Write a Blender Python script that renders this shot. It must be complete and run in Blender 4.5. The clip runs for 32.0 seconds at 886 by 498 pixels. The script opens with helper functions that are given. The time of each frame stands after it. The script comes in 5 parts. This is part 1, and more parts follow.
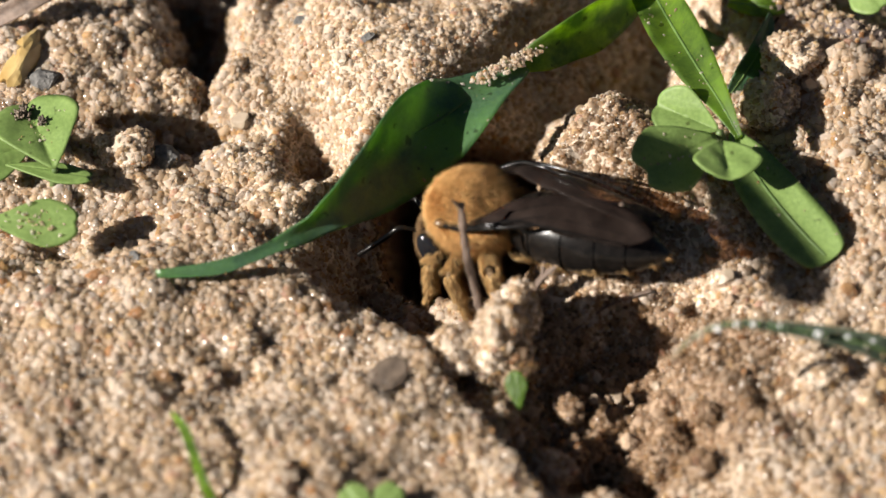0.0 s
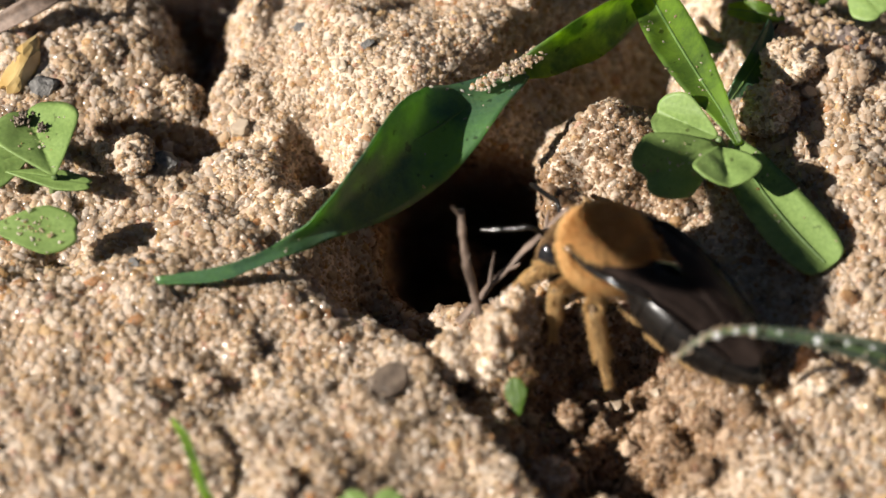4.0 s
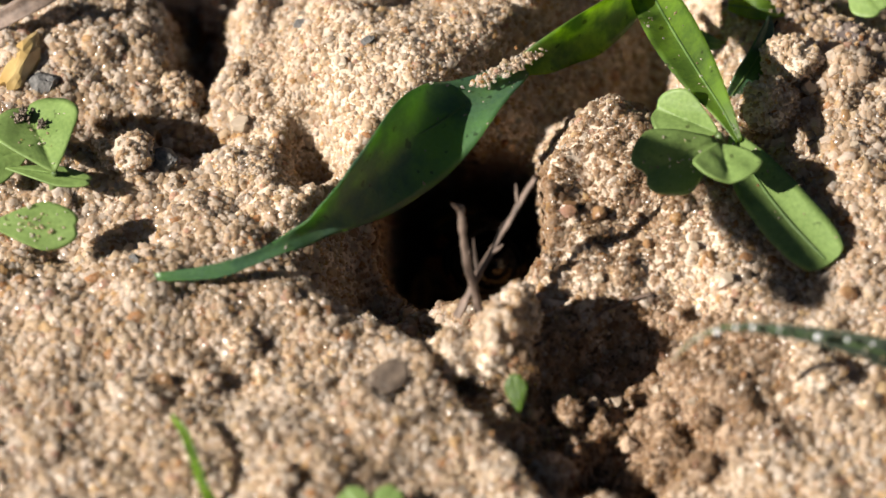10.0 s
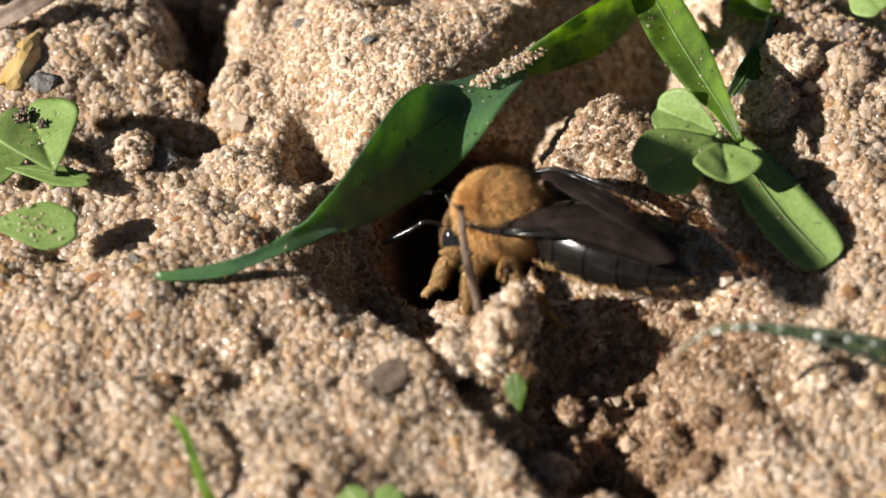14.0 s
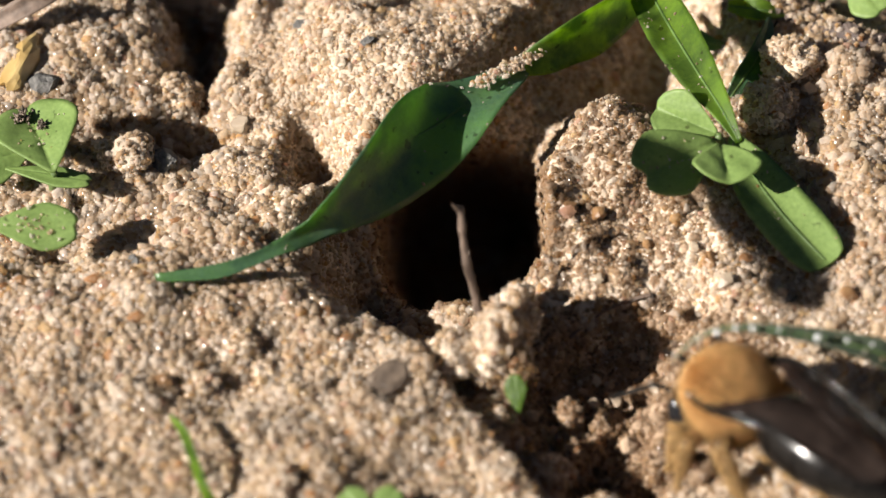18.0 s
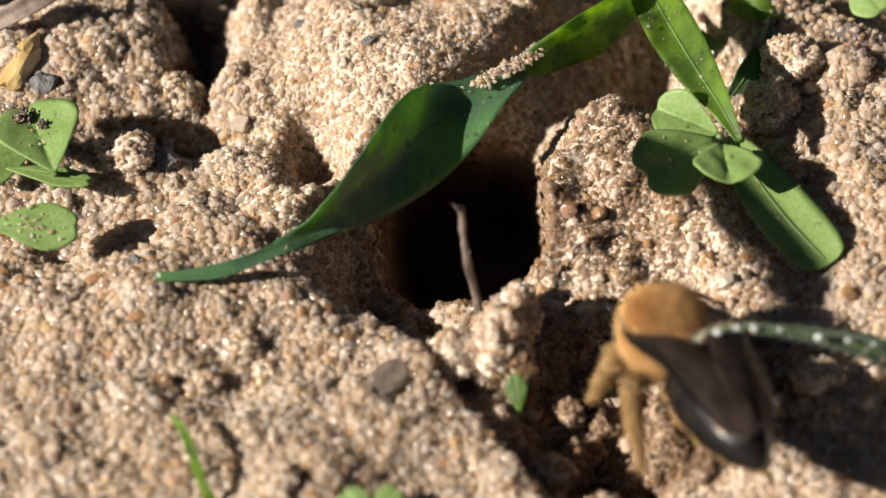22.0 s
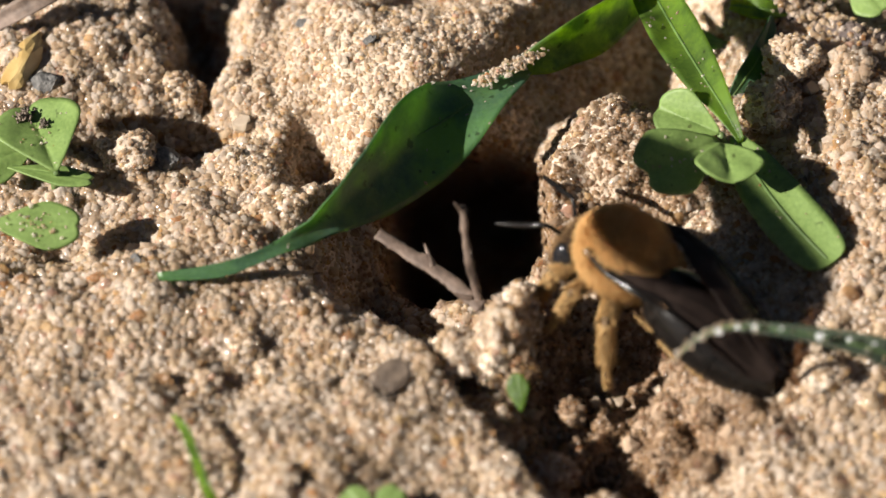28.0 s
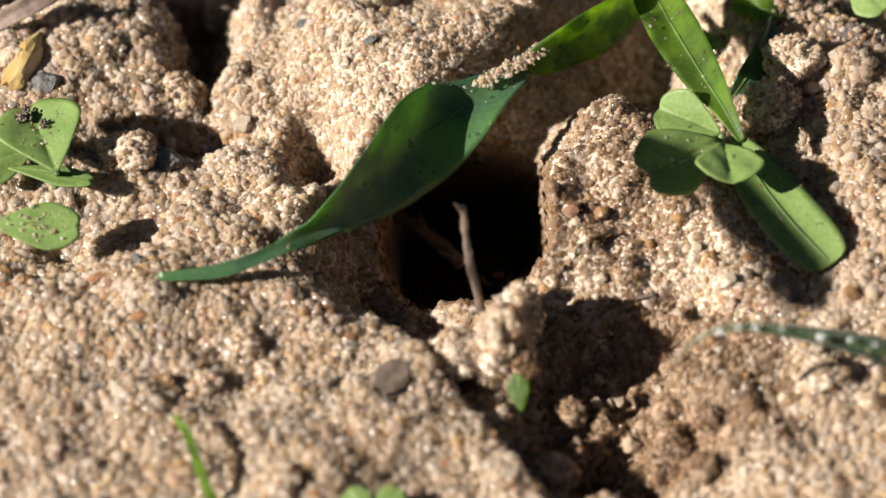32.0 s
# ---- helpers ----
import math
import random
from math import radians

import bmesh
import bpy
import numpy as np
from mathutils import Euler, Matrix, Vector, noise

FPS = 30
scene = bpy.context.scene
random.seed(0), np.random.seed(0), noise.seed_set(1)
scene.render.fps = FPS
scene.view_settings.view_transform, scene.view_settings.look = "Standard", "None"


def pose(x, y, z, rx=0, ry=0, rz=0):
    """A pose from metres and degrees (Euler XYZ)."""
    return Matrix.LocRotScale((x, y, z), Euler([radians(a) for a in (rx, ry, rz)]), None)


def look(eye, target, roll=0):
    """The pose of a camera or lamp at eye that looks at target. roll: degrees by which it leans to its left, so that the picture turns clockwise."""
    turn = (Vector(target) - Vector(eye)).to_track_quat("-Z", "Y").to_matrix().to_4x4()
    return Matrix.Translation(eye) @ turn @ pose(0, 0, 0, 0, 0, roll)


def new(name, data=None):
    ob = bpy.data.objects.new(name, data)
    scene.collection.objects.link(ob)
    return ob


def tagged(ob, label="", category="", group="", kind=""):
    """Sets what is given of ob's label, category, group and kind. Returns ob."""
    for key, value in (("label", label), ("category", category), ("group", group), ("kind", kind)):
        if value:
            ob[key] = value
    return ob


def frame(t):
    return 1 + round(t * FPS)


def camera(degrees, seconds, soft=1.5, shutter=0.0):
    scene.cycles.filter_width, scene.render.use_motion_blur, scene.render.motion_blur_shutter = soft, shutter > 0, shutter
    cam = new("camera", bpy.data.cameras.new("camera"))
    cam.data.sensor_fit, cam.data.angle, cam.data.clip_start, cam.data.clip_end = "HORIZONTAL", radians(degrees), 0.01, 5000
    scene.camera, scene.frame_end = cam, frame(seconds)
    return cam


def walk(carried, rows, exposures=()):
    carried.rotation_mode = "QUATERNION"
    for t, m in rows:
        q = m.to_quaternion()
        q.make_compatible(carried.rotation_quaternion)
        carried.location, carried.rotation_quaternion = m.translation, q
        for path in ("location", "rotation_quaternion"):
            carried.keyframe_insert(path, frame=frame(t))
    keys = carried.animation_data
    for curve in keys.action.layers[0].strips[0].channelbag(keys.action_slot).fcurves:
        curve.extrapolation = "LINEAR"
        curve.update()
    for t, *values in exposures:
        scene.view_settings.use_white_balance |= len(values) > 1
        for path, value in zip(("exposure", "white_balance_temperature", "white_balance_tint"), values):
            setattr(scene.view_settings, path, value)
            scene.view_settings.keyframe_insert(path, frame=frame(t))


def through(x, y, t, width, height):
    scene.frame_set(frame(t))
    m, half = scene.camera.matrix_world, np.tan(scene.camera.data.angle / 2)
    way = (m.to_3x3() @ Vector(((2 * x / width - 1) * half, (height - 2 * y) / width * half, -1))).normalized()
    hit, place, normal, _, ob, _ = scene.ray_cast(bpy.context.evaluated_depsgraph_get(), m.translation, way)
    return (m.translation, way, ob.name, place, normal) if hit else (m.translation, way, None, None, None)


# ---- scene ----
MM = 0.001
DIST = 0.2919
ELEV = radians(45)
EYE = (0, -DIST * math.cos(ELEV), DIST * math.sin(ELEV))

# ---- camera: a macro lens on an unsteady support, drifting by fractions of a millimetre ----
cam = camera(8.3, 32.0, soft=1.5, shutter=0.5)
cam.data.dof.use_dof, cam.data.dof.focus_distance, cam.data.dof.aperture_fstop = True, 0.2952, 36.0


def aim(x, y):
    """The camera's pose when it aims at a point of the ground, in millimetres."""
    return look(EYE, (x * MM, y * MM, 0))


walk(cam, [
    (0, aim(-0.015, -0.232)),
    (0.5, aim(-0.007, -0.064)),
    (1, aim(-0.011, -0.165)),
    (1.5, aim(-0.007, -0.289)),
    (2, aim(-0.018, -0.193)),
    (2.5, aim(-0.015, -0.298)),
    (3, aim(-0.016, -0.005)),
    (3.5, aim(0.001, 0.255)),
    (5.5, aim(-0.006, 0.055)),
    (6, aim(-0.001, 0.082)),
    (6.5, aim(0.008, 0.069)),
    (7, aim(0.015, -0.051)),
    (7.5, aim(0.002, -0.080)),
    (8, aim(0.009, -0.106)),
    (8.5, aim(0.003, -0.026)),
    (9, aim(0.002, 0.010)),
    (9.5, aim(0.003, 0.041)),
    (10, aim(-0.000, -0.017)),
    (10.5, aim(-0.000, 0.000)),
    (11, aim(-0.006, 0.058)),
    (11.5, aim(-0.021, 0.192)),
    (12, aim(-0.016, -0.051)),
    (12.5, aim(-0.015, -0.118)),
    (13, aim(-0.011, -0.389)),
    (13.5, aim(-0.006, -0.194)),
    (14, aim(-0.006, -0.038)),
    (14.5, aim(-0.016, 0.084)),
    (16.5, aim(0.028, 0.160)),
    (17, aim(0.028, 0.240)),
    (17.5, aim(0.015, 0.173)),
    (18, aim(0.015, 0.023)),
    (18.5, aim(0.030, 0.178)),
    (19, aim(0.028, 0.296)),
    (19.5, aim(0.000, 0.330)),
    (20, aim(-0.005, 0.342)),
    (20.5, aim(-0.015, 0.498)),
    (21, aim(-0.021, 0.317)),
    (21.5, aim(-0.018, 0.098)),
    (22, aim(-0.015, 0.006)),
    (22.5, aim(-0.018, 0.042)),
    (23, aim(-0.039, 0.044)),
    (23.5, aim(-0.046, 0.291)),
    (24, aim(-0.052, 0.282)),
    (24.5, aim(-0.052, 0.249)),
    (25, aim(-0.053, 0.263)),
    (25.5, aim(-0.054, 0.295)),
    (27.5, aim(-0.081, -0.095)),
    (28, aim(-0.092, -0.042)),
    (28.5, aim(-0.086, -0.103)),
    (29, aim(-0.087, -0.152)),
    (29.5, aim(-0.093, -0.118)),
    (30, aim(-0.105, 0.074)),
    (30.5, aim(-0.094, -0.104)),
    (31, aim(-0.115, -0.096)),
    (31.5, aim(-0.105, -0.213)),
    (32, aim(-0.115, -0.015)),
])

# ---- light: low clear sun from one side, blue sky ----
SUN_ELEV, SUN_AZ = 31.0, 202.0     # degrees above the ground; towards the sun, from +x to +y
world = bpy.data.worlds.new("sky")
scene.world = world
world.use_nodes = True
wn = world.node_tree.nodes
sky = wn.new("ShaderNodeTexSky")
sky.sky_type, sky.sun_disc = "NISHITA", False
sky.sun_elevation, sky.sun_rotation = radians(SUN_ELEV), radians(90 - SUN_AZ)
world.node_tree.links.new(sky.outputs[0], wn["Background"].inputs[0])
wn["Background"].inputs[1].default_value = 0.012
sun = new("sun", bpy.data.lights.new("sun", "SUN"))
sun.data.energy, sun.data.angle, sun.data.color = 4.6, radians(0.53), (1.0, 0.945, 0.87)
sun_way = Vector((math.cos(radians(SUN_AZ)) * math.cos(radians(SUN_ELEV)),
                  math.sin(radians(SUN_AZ)) * math.cos(radians(SUN_ELEV)), math.sin(radians(SUN_ELEV))))
sun.matrix_world = look(sun_way * 2.0, (0, 0, 0))
scene.view_settings.exposure = 1.33


# ---- materials ----
def material(name):
    m = bpy.data.materials.new(name)
    m.use_nodes = True
    nt = m.node_tree
    return m, nt, nt.nodes["Principled BSDF"]


def ramp(nt, fac, stops, mode="LINEAR"):
    r = nt.nodes.new("ShaderNodeValToRGB")
    r.color_ramp.interpolation = mode
    el = r.color_ramp.elements
    while len(el) < len(stops):
        el.new(0.5)
    for e, (p, col) in zip(el, stops):
        e.position, e.color = p, (*col, 1)
    nt.links.new(fac, r.inputs[0])
    return r.outputs[0]


def noise_node(nt, scale, detail=4.0, rough=0.6, coord="Object"):
    """Noise at so many features a metre."""
    tc = nt.nodes.new("ShaderNodeTexCoord")
    n = nt.nodes.new("ShaderNodeTexNoise")
    n.inputs["Scale"].default_value, n.inputs["Detail"].default_value = scale, detail
    n.inputs["Roughness"].default_value = rough
    nt.links.new(tc.outputs[coord], n.inputs["Vector"])
    return n.outputs["Fac"]


def mix(nt, fac, a, b, kind="MIX"):
    m = nt.nodes.new("ShaderNodeMix")
    m.data_type, m.blend_type = "RGBA", kind
    for sock, val in ((m.inputs["Factor"], fac), (m.inputs["A"], a), (m.inputs["B"], b)):
        if isinstance(val, bpy.types.NodeSocket):
            nt.links.new(val, sock)
        elif isinstance(val, (int, float)):
            sock.default_value = val
        else:
            sock.default_value = (*val, 1)
    return m.outputs["Result"]


def bump(nt, bsdf, height, strength, dist):
    b = nt.nodes.new("ShaderNodeBump")
    b.inputs["Strength"].default_value, b.inputs["Distance"].default_value = strength, dist
    nt.links.new(height, b.inputs["Height"])
    nt.links.new(b.outputs[0], bsdf.inputs["Normal"])


def sand_material(name, source, damp_shade=(1.0, 1.0, 1.0)):
    """Quartz sand; each grain takes its own tint from its island or its object."""
    m, nt, b = material(name)
    if source == "island":
        g = nt.nodes.new("ShaderNodeNewGeometry")
        rnd = g.outputs["Random Per Island"]
    else:
        g = nt.nodes.new("ShaderNodeObjectInfo")
        rnd = g.outputs["Random"]
    tint = ramp(nt, rnd, [(0.0, (0.80, 0.71, 0.59)), (0.16, (0.64, 0.53, 0.39)), (0.28, (0.86, 0.81, 0.73)),
                          (0.44, (0.95, 0.93, 0.88)), (0.56, (0.56, 0.45, 0.32)), (0.63, (0.84, 0.75, 0.59)),
                          (0.74, (0.72, 0.70, 0.66)), (0.81, (0.95, 0.92, 0.87)), (0.86, (0.86, 0.71, 0.44)), (0.88, (0.96, 0.94, 0.91)), (0.915, (0.72, 0.52, 0.27)),
                          (0.94, (0.60, 0.35, 0.17)), (0.955, (0.70, 0.50, 0.42)), (0.972, (0.34, 0.30, 0.27)),
                          (0.979, (0.80, 0.71, 0.58))], "CONSTANT")
    fine = noise_node(nt, 5200, 3)
    shade = ramp(nt, fine, [(0.3, (0.86, 0.785, 0.725)), (0.7, (0.97, 0.91, 0.87))])
    col = mix(nt, 1.0, tint, shade, "MULTIPLY")
    big = noise_node(nt, 130, 3)
    damp = ramp(nt, big, [(0.36, (0.90, 0.87, 0.83)), (0.58, (1.0, 1.0, 1.0))])
    col = mix(nt, 1.0, col, damp, "MULTIPLY")
    col = mix(nt, 1.0, col, damp_shade, "MULTIPLY")
    nt.links.new(col, b.inputs["Base Color"])
    # one grain in six has a polished face, the others are dull
    turned = nt.nodes.new("ShaderNodeMath")
    turned.operation = "MULTIPLY"
    nt.links.new(rnd, turned.inputs[0])
    turned.inputs[1].default_value = 61.7
    part_of = nt.nodes.new("ShaderNodeMath")
    part_of.operation = "FRACT"
    nt.links.new(turned.outputs[0], part_of.inputs[0])
    nt.links.new(ramp(nt, part_of.outputs[0], [(0.0, (0.62, 0.62, 0.62)), (0.83, (0.24, 0.24, 0.24))], "CONSTANT"), b.inputs["Roughness"])
    shine = ramp(nt, part_of.outputs[0], [(0.0, (0.006, 0.006, 0.006)), (0.83, (0.09, 0.09, 0.09))], "CONSTANT")
    b.inputs["IOR"].default_value = 1.54
    b.inputs["Specular IOR Level"].default_value = 0.2
    b.inputs["Diffuse Roughness"].default_value = 1.0
    bump(nt, b, noise_node(nt, 9000, 2), 0.8, 0.00006)
    tr = nt.nodes.new("ShaderNodeBsdfTranslucent")
    nt.links.new(col, tr.inputs["Color"])
    ms = nt.nodes.new("ShaderNodeMixShader")
    ms.inputs[0].default_value = 0.55
    nt.links.new(b.outputs[0], ms.inputs[1])
    nt.links.new(tr.outputs[0], ms.inputs[2])
    # quartz lets part of the light straight through
    clear = nt.nodes.new("ShaderNodeBsdfTransparent")
    clear.inputs[0].default_value = (1.0, 0.98, 0.93, 1)
    glassy = nt.nodes.new("ShaderNodeMixShader")
    glassy.inputs[0].default_value = 0.45
    nt.links.new(ms.outputs[0], glassy.inputs[1])
    nt.links.new(clear.outputs[0], glassy.inputs[2])
    # glinting faces
    gloss, top = nt.nodes.new("ShaderNodeBsdfGlossy"), nt.nodes.new("ShaderNodeMixShader")
    gloss.inputs["Roughness"].default_value = 0.24
    nt.links.new(shine, top.inputs[0])
    nt.links.new(glassy.outputs[0], top.inputs[1])
    nt.links.new(gloss.outputs[0], top.inputs[2])
    nt.links.new(top.outputs[0], nt.nodes["Material Output"].inputs["Surface"])
    return m


def ground_material(name, damp_shade=(1.0, 1.0, 1.0)):
    m, nt, b = material(name)
    a = noise_node(nt, 2600, 4)
    c = ramp(nt, a, [(0.30, (0.52, 0.425, 0.335)), (0.5, (0.62, 0.53, 0.43)), (0.7, (0.70, 0.615, 0.515))])
    big = ramp(nt, noise_node(nt, 120, 3), [(0.35, (0.74, 0.68, 0.62)), (0.6, (1.0, 1.0, 1.0))])
    nt.links.new(mix(nt, 1.0, mix(nt, 1.0, c, big, "MULTIPLY"), damp_shade, "MULTIPLY"), b.inputs["Base Color"])
    b.inputs["Roughness"].default_value = 0.85
    b.inputs["Diffuse Roughness"].default_value = 1.0
    bump(nt, b, a, 0.9, 0.00015)
    return m


def leaf_material(name, dark, light, gloss=0.42, through=0.45, glow_tint=(0.16, 0.36, 0.03), patch=420):
    """Living leaf: mottled green, waxy, letting some light through."""
    m, nt, b = material(name)
    n1 = noise_node(nt, patch, 5)
    n2 = noise_node(nt, 5200, 3)
    base = ramp(nt, n1, [(0.32, dark), (0.68, light)])
    cell = ramp(nt, n2, [(0.35, (0.80, 0.84, 0.78)), (0.65, (1.08, 1.08, 1.05))])
    col = mix(nt, 1.0, base, cell, "MULTIPLY")
    speck = ramp(nt, noise_node(nt, 1500, 2), [(0.66, (1.0, 1.0, 1.0)), (0.72, (0.45, 0.42, 0.38))])
    col = mix(nt, 1.0, col, speck, "MULTIPLY")
    nt.links.new(col, b.inputs["Base Color"])
    b.inputs["Roughness"].default_value = gloss
    bump(nt, b, n2, 0.35, 0.00006)
    tr = nt.nodes.new("ShaderNodeBsdfTranslucent")
    glow = mix(nt, 1.0, speck, ramp(nt, n1, [(0.40, (0.20, 0.28, 0.4)), (0.62, (1.0, 1.0, 1.0))]), "MULTIPLY")
    glow = mix(nt, 1.0, glow, glow_tint, "MULTIPLY")
    nt.links.new(glow, tr.inputs["Color"])
    ms = nt.nodes.new("ShaderNodeMixShader")
    ms.inputs[0].default_value = through
    nt.links.new(b.outputs[0], ms.inputs[1])
    nt.links.new(tr.outputs[0], ms.inputs[2])
    nt.links.new(ms.outputs[0], nt.nodes["Material Output"].inputs["Surface"])
    return m


def plain(name, dark, light, rough, scale, strength=0.5, depth=0.00006, metal=0.0):
    """A mottled opaque surface."""
    m, nt, b = material(name)
    n = noise_node(nt, scale, 5)
    nt.links.new(ramp(nt, n, [(0.3, dark), (0.7, light)]), b.inputs["Base Color"])
    b.inputs["Roughness"].default_value, b.inputs["Metallic"].default_value = rough, metal
    bump(nt, b, n, strength, depth)
    return m


def hair_material(name, dark, light):
    m, nt, b = material(name)
    g = nt.nodes.new("ShaderNodeNewGeometry")
    col = ramp(nt, g.outputs["Random Per Island"], [(0.0, dark), (1.0, light)])
    nt.links.new(col, b.inputs["Base Color"])
    b.inputs["Roughness"].default_value = 0.5
    tr = nt.nodes.new("ShaderNodeBsdfTranslucent")
    nt.links.new(col, tr.inputs["Color"])
    ms = nt.nodes.new("ShaderNodeMixShader")
    ms.inputs[0].default_value = 0.4
    nt.links.new(b.outputs[0], ms.inputs[1])
    nt.links.new(tr.outputs[0], ms.inputs[2])
    nt.links.new(ms.outputs[0], nt.nodes["Material Output"].inputs["Surface"])
    return m


def wing_material():
    m, nt, b = material("smoky_wing")
    n = noise_node(nt, 900, 3)
    nt.links.new(ramp(nt, n, [(0.3, (0.022, 0.016, 0.014)), (0.7, (0.055, 0.040, 0.034))]), b.inputs["Base Color"])
    b.inputs["Roughness"].default_value = 0.30
    b.inputs["Specular IOR Level"].default_value = 0.3
    bump(nt, b, n, 0.5, 0.0001)
    t = nt.nodes.new("ShaderNodeBsdfTransparent")
    t.inputs[0].default_value = (0.55, 0.42, 0.30, 1)
    ms = nt.nodes.new("ShaderNodeMixShader")
    ms.inputs[0].default_value = 0.64
    nt.links.new(b.outputs[0], ms.inputs[1])
    nt.links.new(t.outputs[0], ms.inputs[2])
    nt.links.new(ms.outputs[0], nt.nodes["Material Output"].inputs["Surface"])
    return m


SAND = sand_material("sand_grains", "island")
# brown of dug sand, darkened further in place of trough and burrow shade
SAND_DAMP_SHADE = sand_material("damp_sand_grains", "island", (0.62, 0.52, 0.425))
SAND_ONE = sand_material("sand_grain", "object")
GROUND = ground_material("packed_sand")
# matching ground tone: dug-sand brown with shade put into the colour
GROUND_DAMP_SHADE = ground_material("damp_packed_sand", (0.62, 0.53, 0.45))
LEAF_BLUE = leaf_material("bluish_leaf", (0.056, 0.112, 0.080), (0.085, 0.168, 0.060), 0.32, 0.42, (0.34, 0.62, 0.03), 300)
LEAF = leaf_material("fresh_leaf", (0.070, 0.125, 0.018), (0.110, 0.180, 0.028), 0.45, 0.58, (0.62, 0.86, 0.05))
LEAF_DUSTY = leaf_material("dusty_blade", (0.030, 0.050, 0.030), (0.085, 0.105, 0.070), 0.6, 0.25, (0.06, 0.10, 0.03))
LEAF_PALE = leaf_material("pale_clover_leaf", (0.180, 0.270, 0.075), (0.250, 0.350, 0.110), 0.52, 0.36, (0.30, 0.46, 0.06))
STEM = plain("pale_stem", (0.06, 0.105, 0.03), (0.12, 0.16, 0.06), 0.5, 1500)
VEIN = leaf_material("leaf_vein", (0.11, 0.19, 0.05), (0.17, 0.26, 0.08), 0.45, 0.45, (0.24, 0.42, 0.05))
STRAW = plain("dry_straw", (0.060, 0.040, 0.029), (0.175, 0.122, 0.092), 0.7, 1800, 0.9, 0.0001)
STRAW_DARK = plain("dark_straw", (0.005, 0.0035, 0.003), (0.017, 0.0115, 0.0085), 0.9, 1600, 0.9, 0.0001)
ROOT = plain("withered_stem", (0.022, 0.014, 0.015), (0.105, 0.075, 0.06), 0.7, 1300, 1.0, 0.0004)
STRAW_DARK.node_tree.nodes["Principled BSDF"].inputs["Specular IOR Level"].default_value = 0.06
SLATE = plain("dark_pebble", (0.03, 0.029, 0.028), (0.17, 0.16, 0.15), 0.75, 2600, 0.9, 0.0002)
OCHRE = plain("ochre_pebble", (0.27, 0.165, 0.05), (0.42, 0.31, 0.14), 0.3, 700, 0.4, 0.0001)
PALE_STONE = plain("pale_pebble", (0.24, 0.18, 0.13), (0.36, 0.29, 0.21), 0.45, 900, 0.5, 0.0001)
BROWN_STONE = plain("brown_pebble", (0.13, 0.065, 0.03), (0.27, 0.155, 0.07), 0.4, 900, 0.5, 0.0001)
FLAKE = plain("grey_flake", (0.05, 0.036, 0.026), (0.15, 0.11, 0.08), 0.6, 1200, 0.6, 0.0001)
CHITIN = plain("black_chitin", (0.004, 0.0035, 0.003), (0.011, 0.009, 0.008), 0.20, 2600, 0.25, 0.00003)
CHITIN.node_tree.nodes["Principled BSDF"].inputs["Specular IOR Level"].default_value = 0.28
CHITIN_EDGE = plain("brown_chitin", (0.09, 0.05, 0.022), (0.17, 0.10, 0.045), 0.35, 1500, 0.3, 0.00003)
LEG = plain("hairy_leg_skin", (0.07, 0.040, 0.016), (0.15, 0.09, 0.038), 0.75, 2600, 0.5, 0.00004)
FELT = plain("hair_covered_skin", (0.10, 0.045, 0.012), (0.20, 0.095, 0.028), 0.95, 2600, 0.6, 0.00005)
EYE_BLACK = plain("compound_eye", (0.006, 0.006, 0.007), (0.014, 0.014, 0.016), 0.16, 6000, 0.4, 0.00002)
HAIR = hair_material("ginger_hair", (0.55, 0.30, 0.09), (0.93, 0.63, 0.28))
HAIR_DARK = hair_material("dark_hair", (0.17, 0.095, 0.04), (0.44, 0.27, 0.125))
HAIR_BELLY = hair_material("tawny_hair", (0.42, 0.25, 0.09), (0.72, 0.49, 0.22))
WING = wing_material()
DEW, _nt, _b = material("dew")
_b.inputs["Transmission Weight"].default_value, _b.inputs["Roughness"].default_value = 0.55, 0.08
_b.inputs["IOR"].default_value = 1.33


# ---- mesh helpers, all in millimetres ----
def part(name, bm, mat, parent=None, label="", smooth=True):
    bmesh.ops.scale(bm, vec=(MM, MM, MM), verts=bm.verts)
    bmesh.ops.recalc_face_normals(bm, faces=bm.faces)
    me = bpy.data.meshes.new(name)
    bm.to_mesh(me)
    bm.free()
    if smooth:
        me.shade_smooth()
    me.materials.append(mat)
    ob = new(name, me)
    ob.parent = parent
    if label:
        tagged(ob, label)
    return ob


def at(x, y, z, rx=0, ry=0, rz=0):
    return pose(x * MM, y * MM, z * MM, rx, ry, rz)


def thing(name, m, label, category, group="", kind=""):
    ob = new(name)
    ob.empty_display_size = 0.002
    ob.matrix_basis = m
    return tagged(ob, label, category, group, kind)


def spline(pts, n):
    """n points along a smooth line through pts (rows of any width)."""
    p = np.array(pts, float)
    t = np.linspace(0, len(p) - 1, n)
    i = np.clip(t.astype(int), 0, len(p) - 2)
    f = (t - i)[:, None]
    a, b, c, d = (p[np.clip(i + k, 0, len(p) - 1)] for k in (-1, 0, 1, 2))
    return 0.5 * (2 * b + (c - a) * f + (2 * a - 5 * b + 4 * c - d) * f ** 2 + (3 * b - a - 3 * c + d) * f ** 3)


